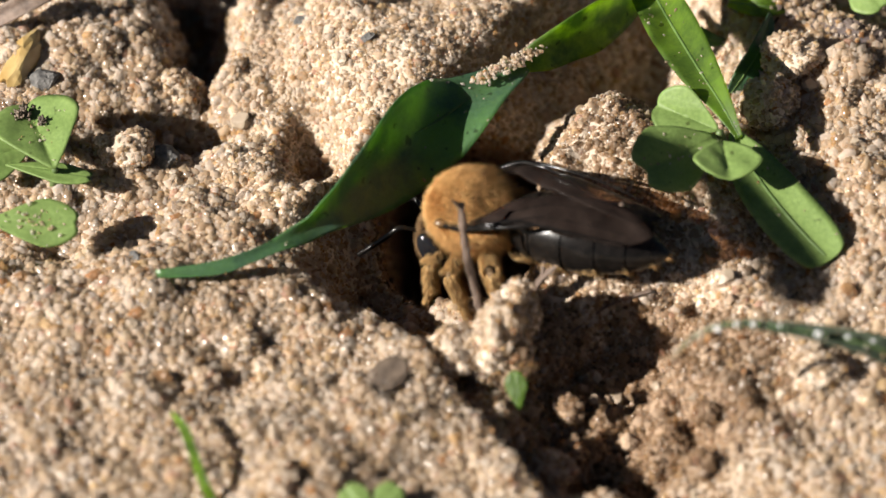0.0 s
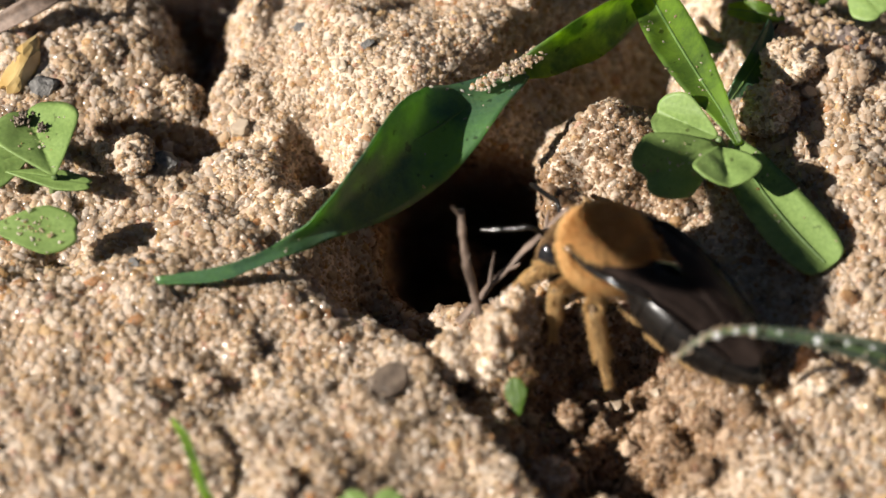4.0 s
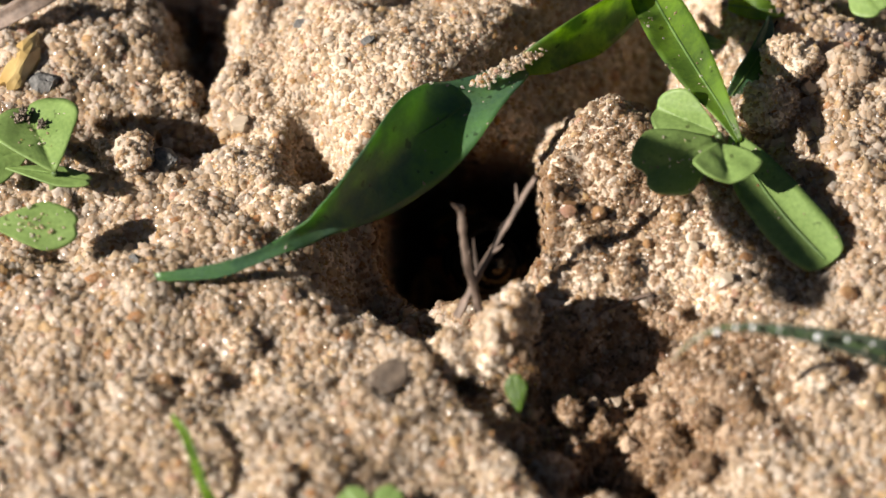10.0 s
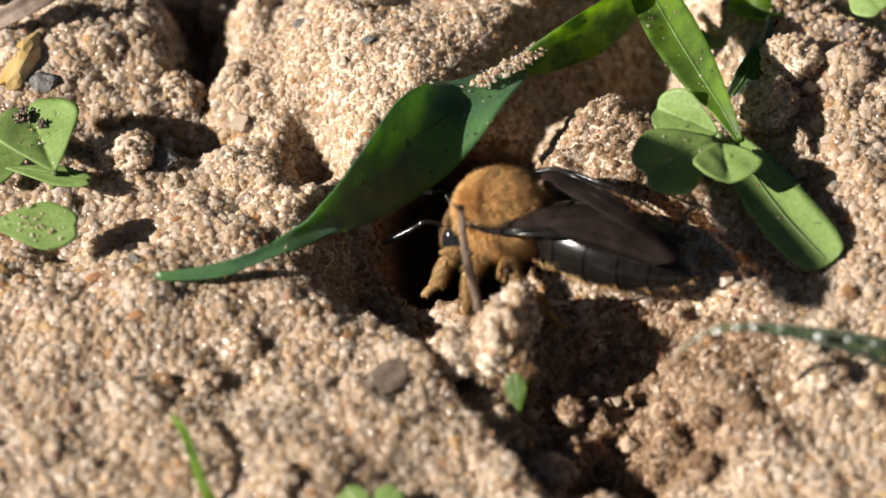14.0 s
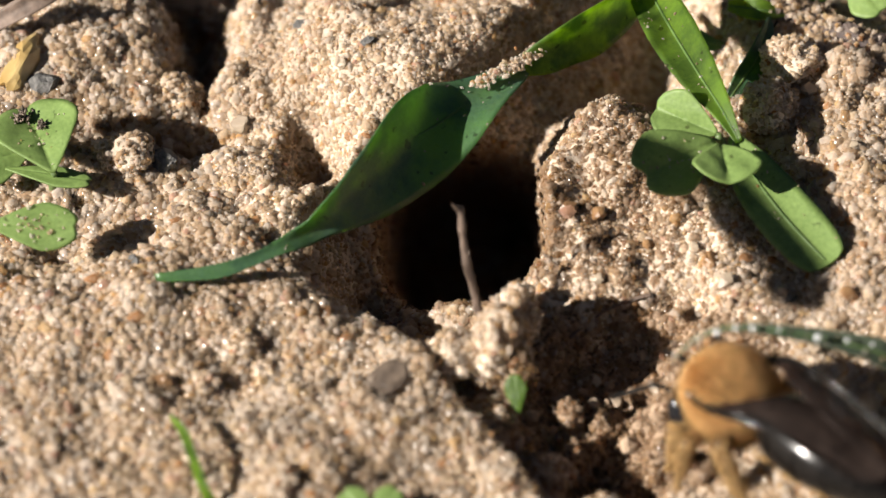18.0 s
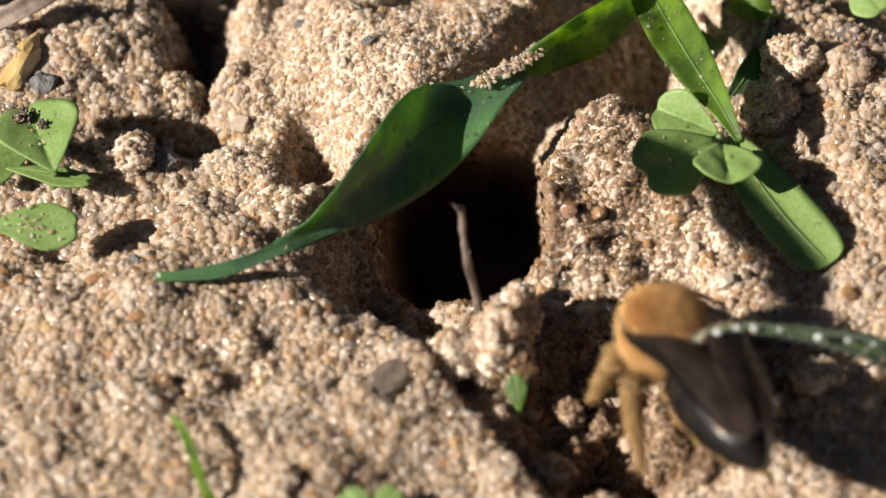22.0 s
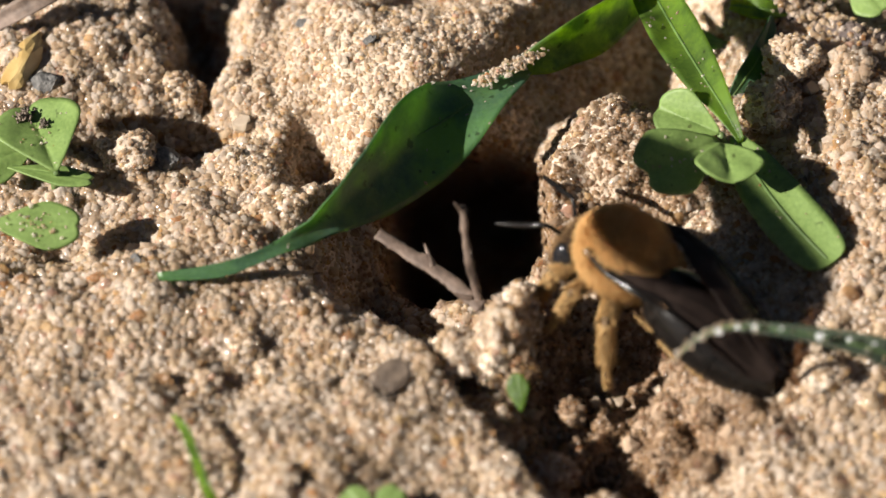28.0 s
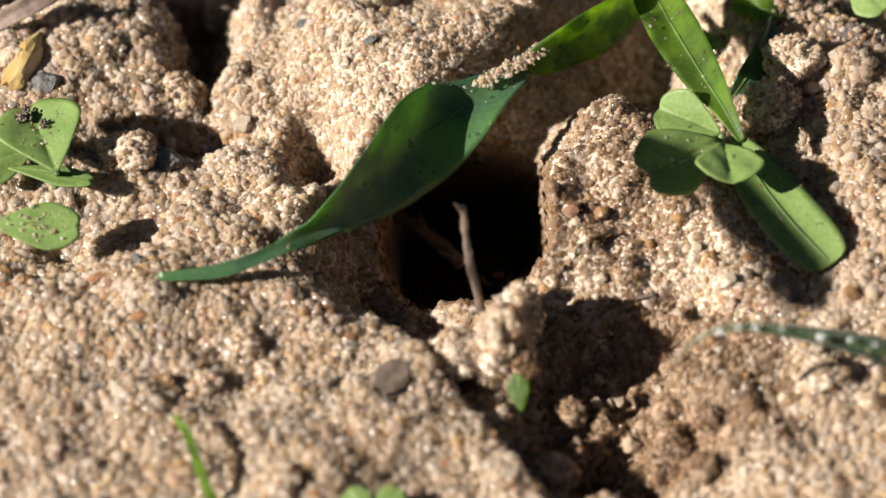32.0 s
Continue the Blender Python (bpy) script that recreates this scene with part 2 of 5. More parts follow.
def tube(bm, pts, radii, n=18, sides=8, rough=0.0, flat=1.0):
    """A closed tapering tube through pts."""
    row = spline([(*p, r) for p, r in zip(pts, radii)], n)
    rings = []
    ref = Vector((0.13, 0.31, 0.94))
    for i in range(n):
        tan = Vector(row[min(i + 1, n - 1)][:3]) - Vector(row[max(i - 1, 0)][:3])
        tan.normalize()
        a = tan.cross(ref).normalized()
        b = a.cross(tan)
        r = max(row[i][3], 0.004)
        ring = []
        for k in range(sides):
            w = 2 * math.pi * k / sides
            rr = r * (1 + rough * noise.noise(Vector((i * 0.6, k * 1.7, r * 9))))
            ring.append(bm.verts.new(Vector(row[i][:3]) + a * math.cos(w) * rr + b * math.sin(w) * rr * flat))
        rings.append(ring)
    for p, q in zip(rings, rings[1:]):
        for k in range(sides):
            bm.faces.new((p[k], p[(k + 1) % sides], q[(k + 1) % sides], q[k]))
    bm.faces.new(rings[0][::-1])
    bm.faces.new(rings[-1])
    return bm


def blade(pts, widths, faces, thick=0.14, fold=0.12, n=40, m=9, wave=0.0, notch=0.0):
    """A leaf blade: a ribbon with thickness along pts, whose face looks along the vectors in faces; fold lifts its edges."""
    row = spline([(*p, w, *f) for p, w, f in zip(pts, widths, faces)], n)
    bm = bmesh.new()
    top, low = [], []
    for i in range(n):
        c, w = Vector(row[i][:3]), max(row[i][3], 0.03)
        tan = (Vector(row[min(i + 1, n - 1)][:3]) - Vector(row[max(i - 1, 0)][:3])).normalized()
        nor = Vector(row[i][4:7])
        nor = (nor - tan * nor.dot(tan)).normalized()
        side = tan.cross(nor)
        a, b = [], []
        for k in range(m):
            s = 2 * k / (m - 1) - 1
            z = fold * w * abs(s) ** 1.4 + wave * w * noise.noise(Vector((i * 0.16, s * 1.3, 7.1)))
            back = -notch * w * max(0.0, 1 - abs(s) * 2.2) * max(0.0, i / (n - 1) - 0.6) / 0.4
            p = c + side * (s * w / 2) + nor * z + tan * back
            t = thick * (0.35 + 0.65 * (1 - abs(s) ** 3)) + (0.09 * thick / 0.14 if k == m // 2 else 0)
            a.append(bm.verts.new(p + nor * thick * 0.3))
            b.append(bm.verts.new(p - nor * t))
        top.append(a)
        low.append(b)
    for i in range(n - 1):
        for k in range(m - 1):
            bm.faces.new((top[i][k], top[i][k + 1], top[i + 1][k + 1], top[i + 1][k]))
            bm.faces.new((low[i][k], low[i + 1][k], low[i + 1][k + 1], low[i][k + 1]))
        bm.faces.new((top[i][0], top[i + 1][0], low[i + 1][0], low[i][0]))
        bm.faces.new((top[i][-1], low[i][-1], low[i + 1][-1], top[i + 1][-1]))
    for i in (0, n - 1):
        for k in range(m - 1):
            bm.faces.new((top[i][k], top[i][k + 1], low[i][k + 1], low[i][k]))
    return bm


def leaflet(base, tip, width, face, cup=0.15, notch=0.14, thick=0.13, fold=0.0):
    """A clover leaflet from base to tip: wedge-shaped foot, two rounded lobes, a shallow notch."""
    b, t = Vector(base), Vector(tip)
    along = (t - b).normalized()
    nor = Vector(face)
    nor = (nor - along * nor.dot(along)).normalized()
    side, length = along.cross(nor), (t - b).length
    bm, rings, seg = bmesh.new(), 9, 44
    sheets = []
    for low in (0, 1):
        grid = []
        for i in range(rings + 1):
            r = i / rings
            row = []
            for k in range(seg if i else 1):
                w = 2 * math.pi * k / seg
                turn = min(w, 2 * math.pi - w)
                edge = 1 - notch * math.exp(-(turn / 0.26) ** 2) * r
                u = 0.5 + 0.5 * r * edge * math.cos(w)
                v = r * edge * math.sin(w) * min(1.0, 0.30 + 1.15 * u)
                z = fold * width * abs(v) + cup * length * (0.1 - 0.5 * (u - 0.5) ** 2) - 0.3 * cup * width * v * v
                z += 0.035 * width * noise.noise(Vector((u * 3.1, v * 2.3, length)))
                rib = 0.05 * math.exp(-(v / 0.05) ** 2)
                z += -thick * (0.35 + 0.65 * (1 - r ** 3)) - rib if low else thick * 0.3 - rib * 0.6
                row.append(bm.verts.new(b + along * (length * u) + side * (v * width / 2) + nor * z))
            grid.append(row)
        for k in range(seg):
            bm.faces.new((grid[0][0], grid[1][k], grid[1][(k + 1) % seg]))
            for i in range(1, rings):
                bm.faces.new((grid[i][k], grid[i + 1][k], grid[i + 1][(k + 1) % seg], grid[i][(k + 1) % seg]))
        sheets.append(grid[-1])
    for k in range(seg):
        bm.faces.new((sheets[0][k], sheets[1][k], sheets[1][(k + 1) % seg], sheets[0][(k + 1) % seg]))
    return bm


def ball(bm, centre, size, seg=20, rings=12, turn=(0, 0, 0)):
    m = Matrix.Translation(centre) @ Euler([radians(a) for a in turn]).to_matrix().to_4x4() @ Matrix.Diagonal((*size, 1))
    return bmesh.ops.create_uvsphere(bm, u_segments=seg, v_segments=rings, radius=1, matrix=m)["verts"]


# ---- the ground: one sheet of sand with hollows, a broken edge and the mouth of a burrow ----
RNG = np.random.RandomState(7)
LATTICE = RNG.rand(256, 256)


def value_noise(x, y, size, shift):
    """Smooth noise in -1..1 with features of that size."""
    x, y = x / size + shift, y / size + shift * 1.7
    i, j = np.floor(x).astype(int), np.floor(y).astype(int)
    f, g = x - i, y - j
    f, g = f * f * (3 - 2 * f), g * g * (3 - 2 * g)
    a, b = LATTICE[i % 256, j % 256], LATTICE[(i + 1) % 256, j % 256]
    c, d = LATTICE[i % 256, (j + 1) % 256], LATTICE[(i + 1) % 256, (j + 1) % 256]
    return 2 * ((a * (1 - f) + b * f) * (1 - g) + (c * (1 - f) + d * f) * g) - 1


def smooth(a, b, v):
    t = np.clip((v - a) / (b - a), 0, 1)
    return t * t * (3 - 2 * t)


JIT = RNG.rand(3, 128, 128)


def crumbs(x, y, cell, small, large, shift):
    """Height of rounded crumbs scattered one to a cell, with radii between small and large."""
    i0, j0 = np.floor(x / cell).astype(int), np.floor(y / cell).astype(int)
    z = np.zeros_like(x)
    for di in (-1, 0, 1):
        for dj in (-1, 0, 1):
            i, j = i0 + di, j0 + dj
            a, b, c = (JIT[k, (i + shift) % 128, (j + 3 * shift) % 128] for k in range(3))
            r = small + (large - small) * c ** 2
            d2 = (x - (i + a) * cell) ** 2 + (y - (j + b) * cell) ** 2
            z = np.maximum(z, np.sqrt(np.maximum(r * r - d2, 0)) * (0.7 + 0.5 * a))
    return z


# mounds and hollows: x, y, height, half-widths along x and y
FORMS = (
    (-4.5, 14.5, 0.3, 6.0, 4.0), (-17.0, 13.0, 2.1, 3.4, 4.0), (-12.1, 15.0, -8.0, 0.95, 3.0), (-13.2, 20.0, -5.0, 1.8, 1.6),
    (-6.2, 6.7, -6.0, 1.0, 1.9), (-3.3, 0.8, -7.0, 1.7, 2.6), (-13.8, 8.4, -1.8, 3.0, 0.8), (-21.0, 1.0, -2.2, 3.0, 1.3),
    (7.9, 5.0, 1.2, 2.2, 2.4), (10.6, 4.6, 0.2, 2.4, 3.0), (10.6, 13.0, -3.2, 1.9, 2.4), (10.5, -0.6, -0.9, 3.4, 2.6), (13.5, -8.0, 0.35, 2.4, 5.0), (12.8, -16.2, -2.4, 2.2, 1.3), (9.6, -10.8, -1.1, 1.7, 1.7), (10.9, 16.4, -1.9, 1.6, 1.8), (8.2, 8.3, 0.9, 1.6, 1.6), (3.0, 12.7, 1.2, 1.6, 1.6), (5.4, 7.4, 0.55, 0.45, 0.9), (-0.3, -1.9, -1.5, 0.9, 0.8),
    (19.5, 6.0, 0.8, 4.0, 5.0), (21.5, 1.0, 1.6, 3.6, 8.0), (13.2, 1.6, 0.8, 2.6, 2.6), (9.2, 14.5, -2.8, 2.2, 2.6), (7.0, 12.8, -2.6, 2.1, 2.2), (-10.5, 11.0, 0.9, 1.4, 1.6), (-15.5, 7.6, -1.5, 3.2, 0.7), (16.0, 14.0, 1.0, 4.0, 4.0), (26.0, 5.0, 1.5, 4.5, 6.0),
    (3.5, 9.4, -4.2, 1.6, 2.4), (2.7, 6.2, -2.6, 1.3, 1.8), (0.9, -6.8, -1.6, 0.7, 1.5), (0.5, -3.2, -1.8, 2.4, 1.0), (-9.0, -7.0, -0.5, 1.5, 1.5), (-13.0, -4.5, 0.6, 3.0, 2.0),
)
DIG = np.array((0.025, 0.64, -0.77))
DIG /= np.linalg.norm(DIG)
DIG_X = np.array((1.0, 0.0, 0.0)) - DIG * DIG[0]
DIG_X /= np.linalg.norm(DIG_X)
DIG_Y = np.cross(DIG_X, DIG) * -1
if DIG_Y[2] < 0:
    DIG_Y = -DIG_Y
MOUTH = np.array((0.85, 2.2, -0.05))


def heights(x, y):
    z = np.zeros_like(x)
    for cx, cy, h, sx, sy in FORMS:
        z += h * np.exp(-0.5 * (((x - cx) / sx) ** 2 + ((y - cy) / sy) ** 2))
    near = np.exp(-(np.hypot(x, y) / 60.0) ** 2)
    # the broken edge of the plateau in front of the burrow
    edge = ((x + 1.7) * 11.1 + (y + 5.3) * 6.45) / 12.84 + 0.5 * value_noise(x, y, 2.2, 3.3)
    z += near * (0.6 - 1.5 * smooth(-0.3, 0.8, edge) * (1 - smooth(5.5, 11.0, edge)) * smooth(2.0, -3.0, y))
    # the terrace behind the arching leaf, with a steep edge towards the burrow
    back = (y - x - 6.1) / 1.414 + 0.5 * value_noise(x, y, 2.4, 2.2)
    z += near * 2.1 * smooth(1.9, 2.9, back) * smooth(-8.5, -5.5, x) * (1 - smooth(7.0, 11.0, x)) * (1 - smooth(9.0, 16.0, back))
    # the bank beside the burrow, falling steeply into it
    bank = x + 0.5 * value_noise(x, y, 1.9, 6.6)
    z += near * 0.35 * smooth(2.8, 4.3, bank) * (1 - smooth(8.5, 15.0, x)) * smooth(-4.5, -0.5, y) * (1 - smooth(7.2, 9.4, y))
    # the shallow dug-out trough to the side of the burrow, rising gently away from the clods
    rag = 0.20 * value_noise(x, y, 2.6, 7.7) + 0.13 * value_noise(x, y, 1.1, 1.9)
    r = np.minimum(np.hypot((x - 8.2) / 4.6, (y + 6.6 - 0.35 * (x - 8.2)) / 3.6), np.hypot((x - 8.0) / 5.0, (y + 10.6) / 4.0)) + rag
    z -= near * (2.5 + 0.35 * value_noise(x, y, 1.7, 2.7) + 0.3 * value_noise(x, y, 0.8, 4.1)) * (1 - smooth(0.55, 1.15, r))
    loose = 0.35 + 0.65 * smooth(-0.35, 0.45, value_noise(x, y, 6.5, 6.1))
    z += near * ((0.95 - 0.45 * smooth(0.0, -5.0, y)) * value_noise(x, y, 5.2, 1.1) + 0.50 * value_noise(x, y, 2.1, 5.7) + 0.10 * value_noise(x, y, 0.8, 9.2))
    z += near * loose * ((0.85 - 0.45 * smooth(-2.0, -6.0, y)) * crumbs(x, y, 2.3, 0.3, 1.15, 5) + 0.40 * crumbs(x, y, 1.0, 0.2, 0.55, 40) + 0.12 * crumbs(x, y, 0.55, 0.1, 0.3, 77))
    z -= near * 0.45
    z += (1 - near) * 18.0 * value_noise(x, y, 420.0, 4.4)
    return z


def surface(x, y):
    """Points of the ground, with the burrow driven in along DIG."""
    p = np.stack((x, y, heights(x, y)), -1)
    q = p - MOUTH
    u, v = q @ DIG_X / 4.45, q @ DIG_Y / 4.65
    r = (np.abs(u) ** 3 + np.abs(v) ** 3) ** (1 / 3) + 0.07 * value_noise(x, y, 1.3, 8.8)
    f = (1 - smooth(0.76, 1.0, r)) ** 1.5
    near = np.hypot(x, y) < 30
    return p + DIG * (26.0 * f * near)[..., None]


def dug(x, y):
    """How freshly dug, damp and darkened for the trough's shade the ground is, 0 to 1."""
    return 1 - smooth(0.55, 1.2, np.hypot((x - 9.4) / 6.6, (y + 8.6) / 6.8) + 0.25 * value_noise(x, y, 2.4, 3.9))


def ground_sheet():
    fine = np.arange(-25, 25.01, 0.21)
    out, step = [], 0.3
    v = 25.0
    while v < 14000:
        v += step
        step *= 1.22
        out.append(v)
    axis = np.concatenate((-np.array(out)[::-1], fine, out))
    gx, gy = np.meshgrid(axis, axis)
    p = surface(gx.ravel(), gy.ravel()) * MM
    n = len(axis)
    idx = np.arange(n * n).reshape(n, n)
    quads = np.stack((idx[:-1, :-1], idx[:-1, 1:], idx[1:, 1:], idx[1:, :-1]), -1).reshape(-1, 4)
    me = bpy.data.meshes.new("ground")
    me.from_pydata(p, [], quads.tolist())
    me.shade_smooth()
    me.materials.append(GROUND)
    me.materials.append(GROUND_DAMP_SHADE)
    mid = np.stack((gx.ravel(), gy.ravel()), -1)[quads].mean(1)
    # damp and shade tone where it is freshly dug; inside the burrow the tone paints its shade
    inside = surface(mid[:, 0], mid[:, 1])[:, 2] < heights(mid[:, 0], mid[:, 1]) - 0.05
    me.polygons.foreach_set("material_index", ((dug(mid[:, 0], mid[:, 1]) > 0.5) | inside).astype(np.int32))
    return tagged(new("ground", me), "loose pale quartz sand with a bee's burrow in it", "ground", kind="structure")


def ico(level):
    bm = bmesh.new()
    bmesh.ops.create_icosphere(bm, subdivisions=level, radius=1)
    v = np.array([w.co[:] for w in bm.verts])
    f = np.array([[w.index for w in g.verts] for g in bm.faces])
    bm.free()
    return v, f


ICO = {k: ico(k) for k in (1, 2)}
ICO[0] = (np.array(((1, 0, 0), (-1, 0, 0), (0, 1, 0), (0, -1, 0), (0, 0, 1), (0, 0, -1)), float) * 1.15,
          np.array(((0, 2, 4), (2, 1, 4), (1, 3, 4), (3, 0, 4), (2, 0, 5), (1, 2, 5), (3, 1, 5), (0, 3, 5))))


def grain_mesh(name, centres, sizes, mat, parent, level=1, seed=0, label="", jag=0.28):
    """Many separate grains in one mesh."""
    rs = np.random.RandomState(seed)
    v, f = ICO[level]
    n, k = len(centres), len(v)
    q = rs.normal(size=(n, 4))
    q /= np.linalg.norm(q, axis=1)[:, None]
    w, x, y, z = q.T
    rot = np.stack((1 - 2 * (y * y + z * z), 2 * (x * y - z * w), 2 * (x * z + y * w),
                    2 * (x * y + z * w), 1 - 2 * (x * x + z * z), 2 * (y * z - x * w),
                    2 * (x * z - y * w), 2 * (y * z + x * w), 1 - 2 * (x * x + y * y)), -1).reshape(n, 3, 3)
    stretch = rs.uniform(0.6, 1.35, (n, 1, 3))
    local = v[None] * stretch * (1 + jag * rs.uniform(-1, 1, (n, k, 1)))
    # flat breaks
    for c in range(4 if level else 0):
        d = rs.normal(size=(n, 1, 3))
        d /= np.linalg.norm(d, axis=2)[..., None]
        local -= np.maximum((local * d).sum(2, keepdims=True) - rs.uniform(0.35, 0.75, (n, 1, 1)), 0) * d
    pts = np.einsum("nij,nkj->nki", rot, local) * (sizes[:, None, None] * 0.5) + centres[:, None, :]
    tri = (f[None] + (np.arange(n) * k)[:, None, None]).reshape(-1, 3)
    me = bpy.data.meshes.new(name)
    me.vertices.add(n * k)
    me.vertices.foreach_set("co", (pts * MM).astype(np.float32).ravel())
    me.loops.add(len(tri) * 3)
    me.loops.foreach_set("vertex_index", tri.astype(np.int32).ravel())
    me.polygons.add(len(tri))
    me.polygons.foreach_set("loop_start", np.arange(0, len(tri) * 3, 3, dtype=np.int32))
    me.update(calc_edges=True)
    if level > 1:
        me.shade_smooth()
    me.materials.append(mat)
    ob = new(name, me)
    ob.parent = parent
    return tagged(ob, label, kind="stuff")


def ground_grains(ground):
    rs = np.random.RandomState(21)
    def spots(n):
        # even by area, so that steep faces are covered too
        x, y = rs.uniform(-22.4, 22.4, n * 3), rs.uniform(-18.8, 21.5, n * 3)
        p, e = surface(x, y), 0.1
        a, b = surface(x + e, y) - p, surface(x, y + e) - p
        nor = np.cross(a, b)
        area = np.linalg.norm(nor, axis=1)
        nor /= area[:, None]
        keep = np.nonzero(rs.rand(len(x)) * 4.0 < np.minimum(area / (e * e), 5.0))[0][:n]
        return p[keep], nor[keep]
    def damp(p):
        # freshly dug sand in the trough and on the bank beside the burrow, darkened for trough shade too
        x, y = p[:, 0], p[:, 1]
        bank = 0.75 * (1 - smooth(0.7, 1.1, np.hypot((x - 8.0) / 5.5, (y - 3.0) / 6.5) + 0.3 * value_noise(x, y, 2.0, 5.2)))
        # painted shade: grains inside the burrow take the dark tone
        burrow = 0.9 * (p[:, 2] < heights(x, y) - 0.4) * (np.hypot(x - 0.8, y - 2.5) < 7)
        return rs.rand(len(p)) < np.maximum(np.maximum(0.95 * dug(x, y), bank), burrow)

    def coarser(p):
        # the flat ground in front and to one side is of coarser grain than the terrace and the bank
        return 1 + 0.60 * np.maximum(smooth(3.0, -4.0, p[:, 1]) * smooth(4.0, -1.0, p[:, 0]), np.maximum(smooth(-9.0, -13.0, p[:, 0]), 0.8 * smooth(13.0, 16.0, p[:, 0])))

    def lay(name, p, nor, size, sink, rise, level, seed, label, jag):
        size = np.minimum(size * coarser(p), 0.8)
        p = p + nor * (size * rs.uniform(-sink, rise, len(p)))[:, None]
        damp_shade = damp(p)
        # second mesh holds grains coloured for dug sand and for shade
        grain_mesh(name, p[~damp_shade], size[~damp_shade], SAND, ground, level, seed, "pale " + label, jag)
        grain_mesh("damp_" + name, p[damp_shade], size[damp_shade], SAND_DAMP_SHADE, ground, level, seed + 30, "damp brown, shade-darkened " + label, jag)

    p, nor = spots(80000)
    size = np.clip(rs.lognormal(math.log(0.20), 0.28, len(p)), 0.1, 0.36)
    lay("fine_sand", p, nor, size, 0.35, 0.10, 0, 1, "fine quartz sand grains", 0.28)
    p, nor = spots(72000)
    size = np.clip(rs.lognormal(math.log(0.335), 0.28, len(p)), 0.15, 0.6)
    lay("sand", p, nor, size, 0.42, 0.05, 1, 3, "angular quartz sand grains", 0.32)
    p, nor = spots(9000)
    size = np.clip(rs.lognormal(math.log(0.50), 0.20, len(p)), 0.36, 0.85)
    lay("coarse_sand", p, nor, size, 0.30, 0.05, 1, 2, "angular coarse sand grains", 0.34)
    x, y = rs.uniform(-4.5, 6.5, 40000), rs.uniform(-6, 9, 40000)
    p = surface(x, y)
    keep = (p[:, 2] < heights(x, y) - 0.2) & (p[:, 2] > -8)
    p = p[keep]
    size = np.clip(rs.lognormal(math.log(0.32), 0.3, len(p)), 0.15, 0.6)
    # lining grains coloured dark to imitate the shade inside the burrow
    grain_mesh("damp_sand", p, size, SAND_DAMP_SHADE, ground, 1, 5, "sand grains lining the burrow, coloured dark for its shade")


ground = ground_sheet()
ground_grains(ground)


def loose_grains(ground, count):
    """The larger grains near the burrow, each one an object, on a few shared meshes."""
    rs = np.random.RandomState(77)
    v, f = ICO[1]
    shapes = []
    for k in range(14):
        me = bpy.data.meshes.new("sand_grain")
        me.from_pydata(v * rs.uniform(0.65, 1.3, 3) * (1 + rs.uniform(-0.3, 0.3, (len(v), 1))) * 0.5 * MM, [], f.tolist())
        me.materials.append(SAND_ONE)
        shapes.append(me)
    for k in range(count):
        x, y = rs.uniform(-17, 20), rs.uniform(-15, 17)
        p = surface(np.array([x]), np.array([y]))[0]
        if p[2] < -4.5:
            continue
        g = new("sand_grain", shapes[k % 14])
        size = float(np.clip(rs.lognormal(math.log(0.44), 0.22), 0.30, 0.75))
        g.matrix_basis = at(*p, *rs.uniform(0, 360, 3)) @ Matrix.Scale(size, 4)
        g.parent = ground


loose_grains(ground, 290)


def ground_z(x, y):
    return float(heights(np.array([x], float), np.array([y], float))[0])


# ---- clods and pebbles ----
def soil_clod(x, y, z, rx, ry, rz, seed, label, turn=0, damp=False):
    """A lump of caked sand with grains stuck all over it."""
    rs = np.random.RandomState(seed)
    v, f = ico(4)
    lump = np.array([1 + 0.30 * noise.noise(Vector(p * 1.3) + Vector((seed * 3.1, 0, 0)))
                     + 0.20 * noise.noise(Vector(p * 3.1) + Vector((0, seed * 1.7, 0)))
                     + 0.10 * noise.noise(Vector(p * 6.5) + Vector((0, 0, seed))) for p in v])
    body = v * lump[:, None] * np.array((rx, ry, rz))
    me = bpy.data.meshes.new("soil_clod")
    me.from_pydata(body * MM, [], f.tolist())
    me.shade_smooth()
    # damp lumps get the brown tone that carries trough shade as well
    me.materials.append(GROUND_DAMP_SHADE if damp else GROUND)
    ob = tagged(new("soil_clod", me), label, "clod", "clods of dug-out sand")
    ob.matrix_basis = at(x, y, z, 0, 0, turn)
    area = rx * ry + ry * rz + rx * rz
    n = int(min(3000, 190 * area))
    w = rs.normal(size=(n, 3))
    w /= np.linalg.norm(w, axis=1)[:, None]
    near = np.argmax(w @ v.T, axis=1)
    size = np.clip(rs.lognormal(math.log(0.27), 0.3, n), 0.13, 0.5)
    grain_mesh("sand", w * lump[near][:, None] * np.array((rx, ry, rz)) * 1.0, size, SAND_DAMP_SHADE if damp else SAND, ob, 1, seed)
    return ob


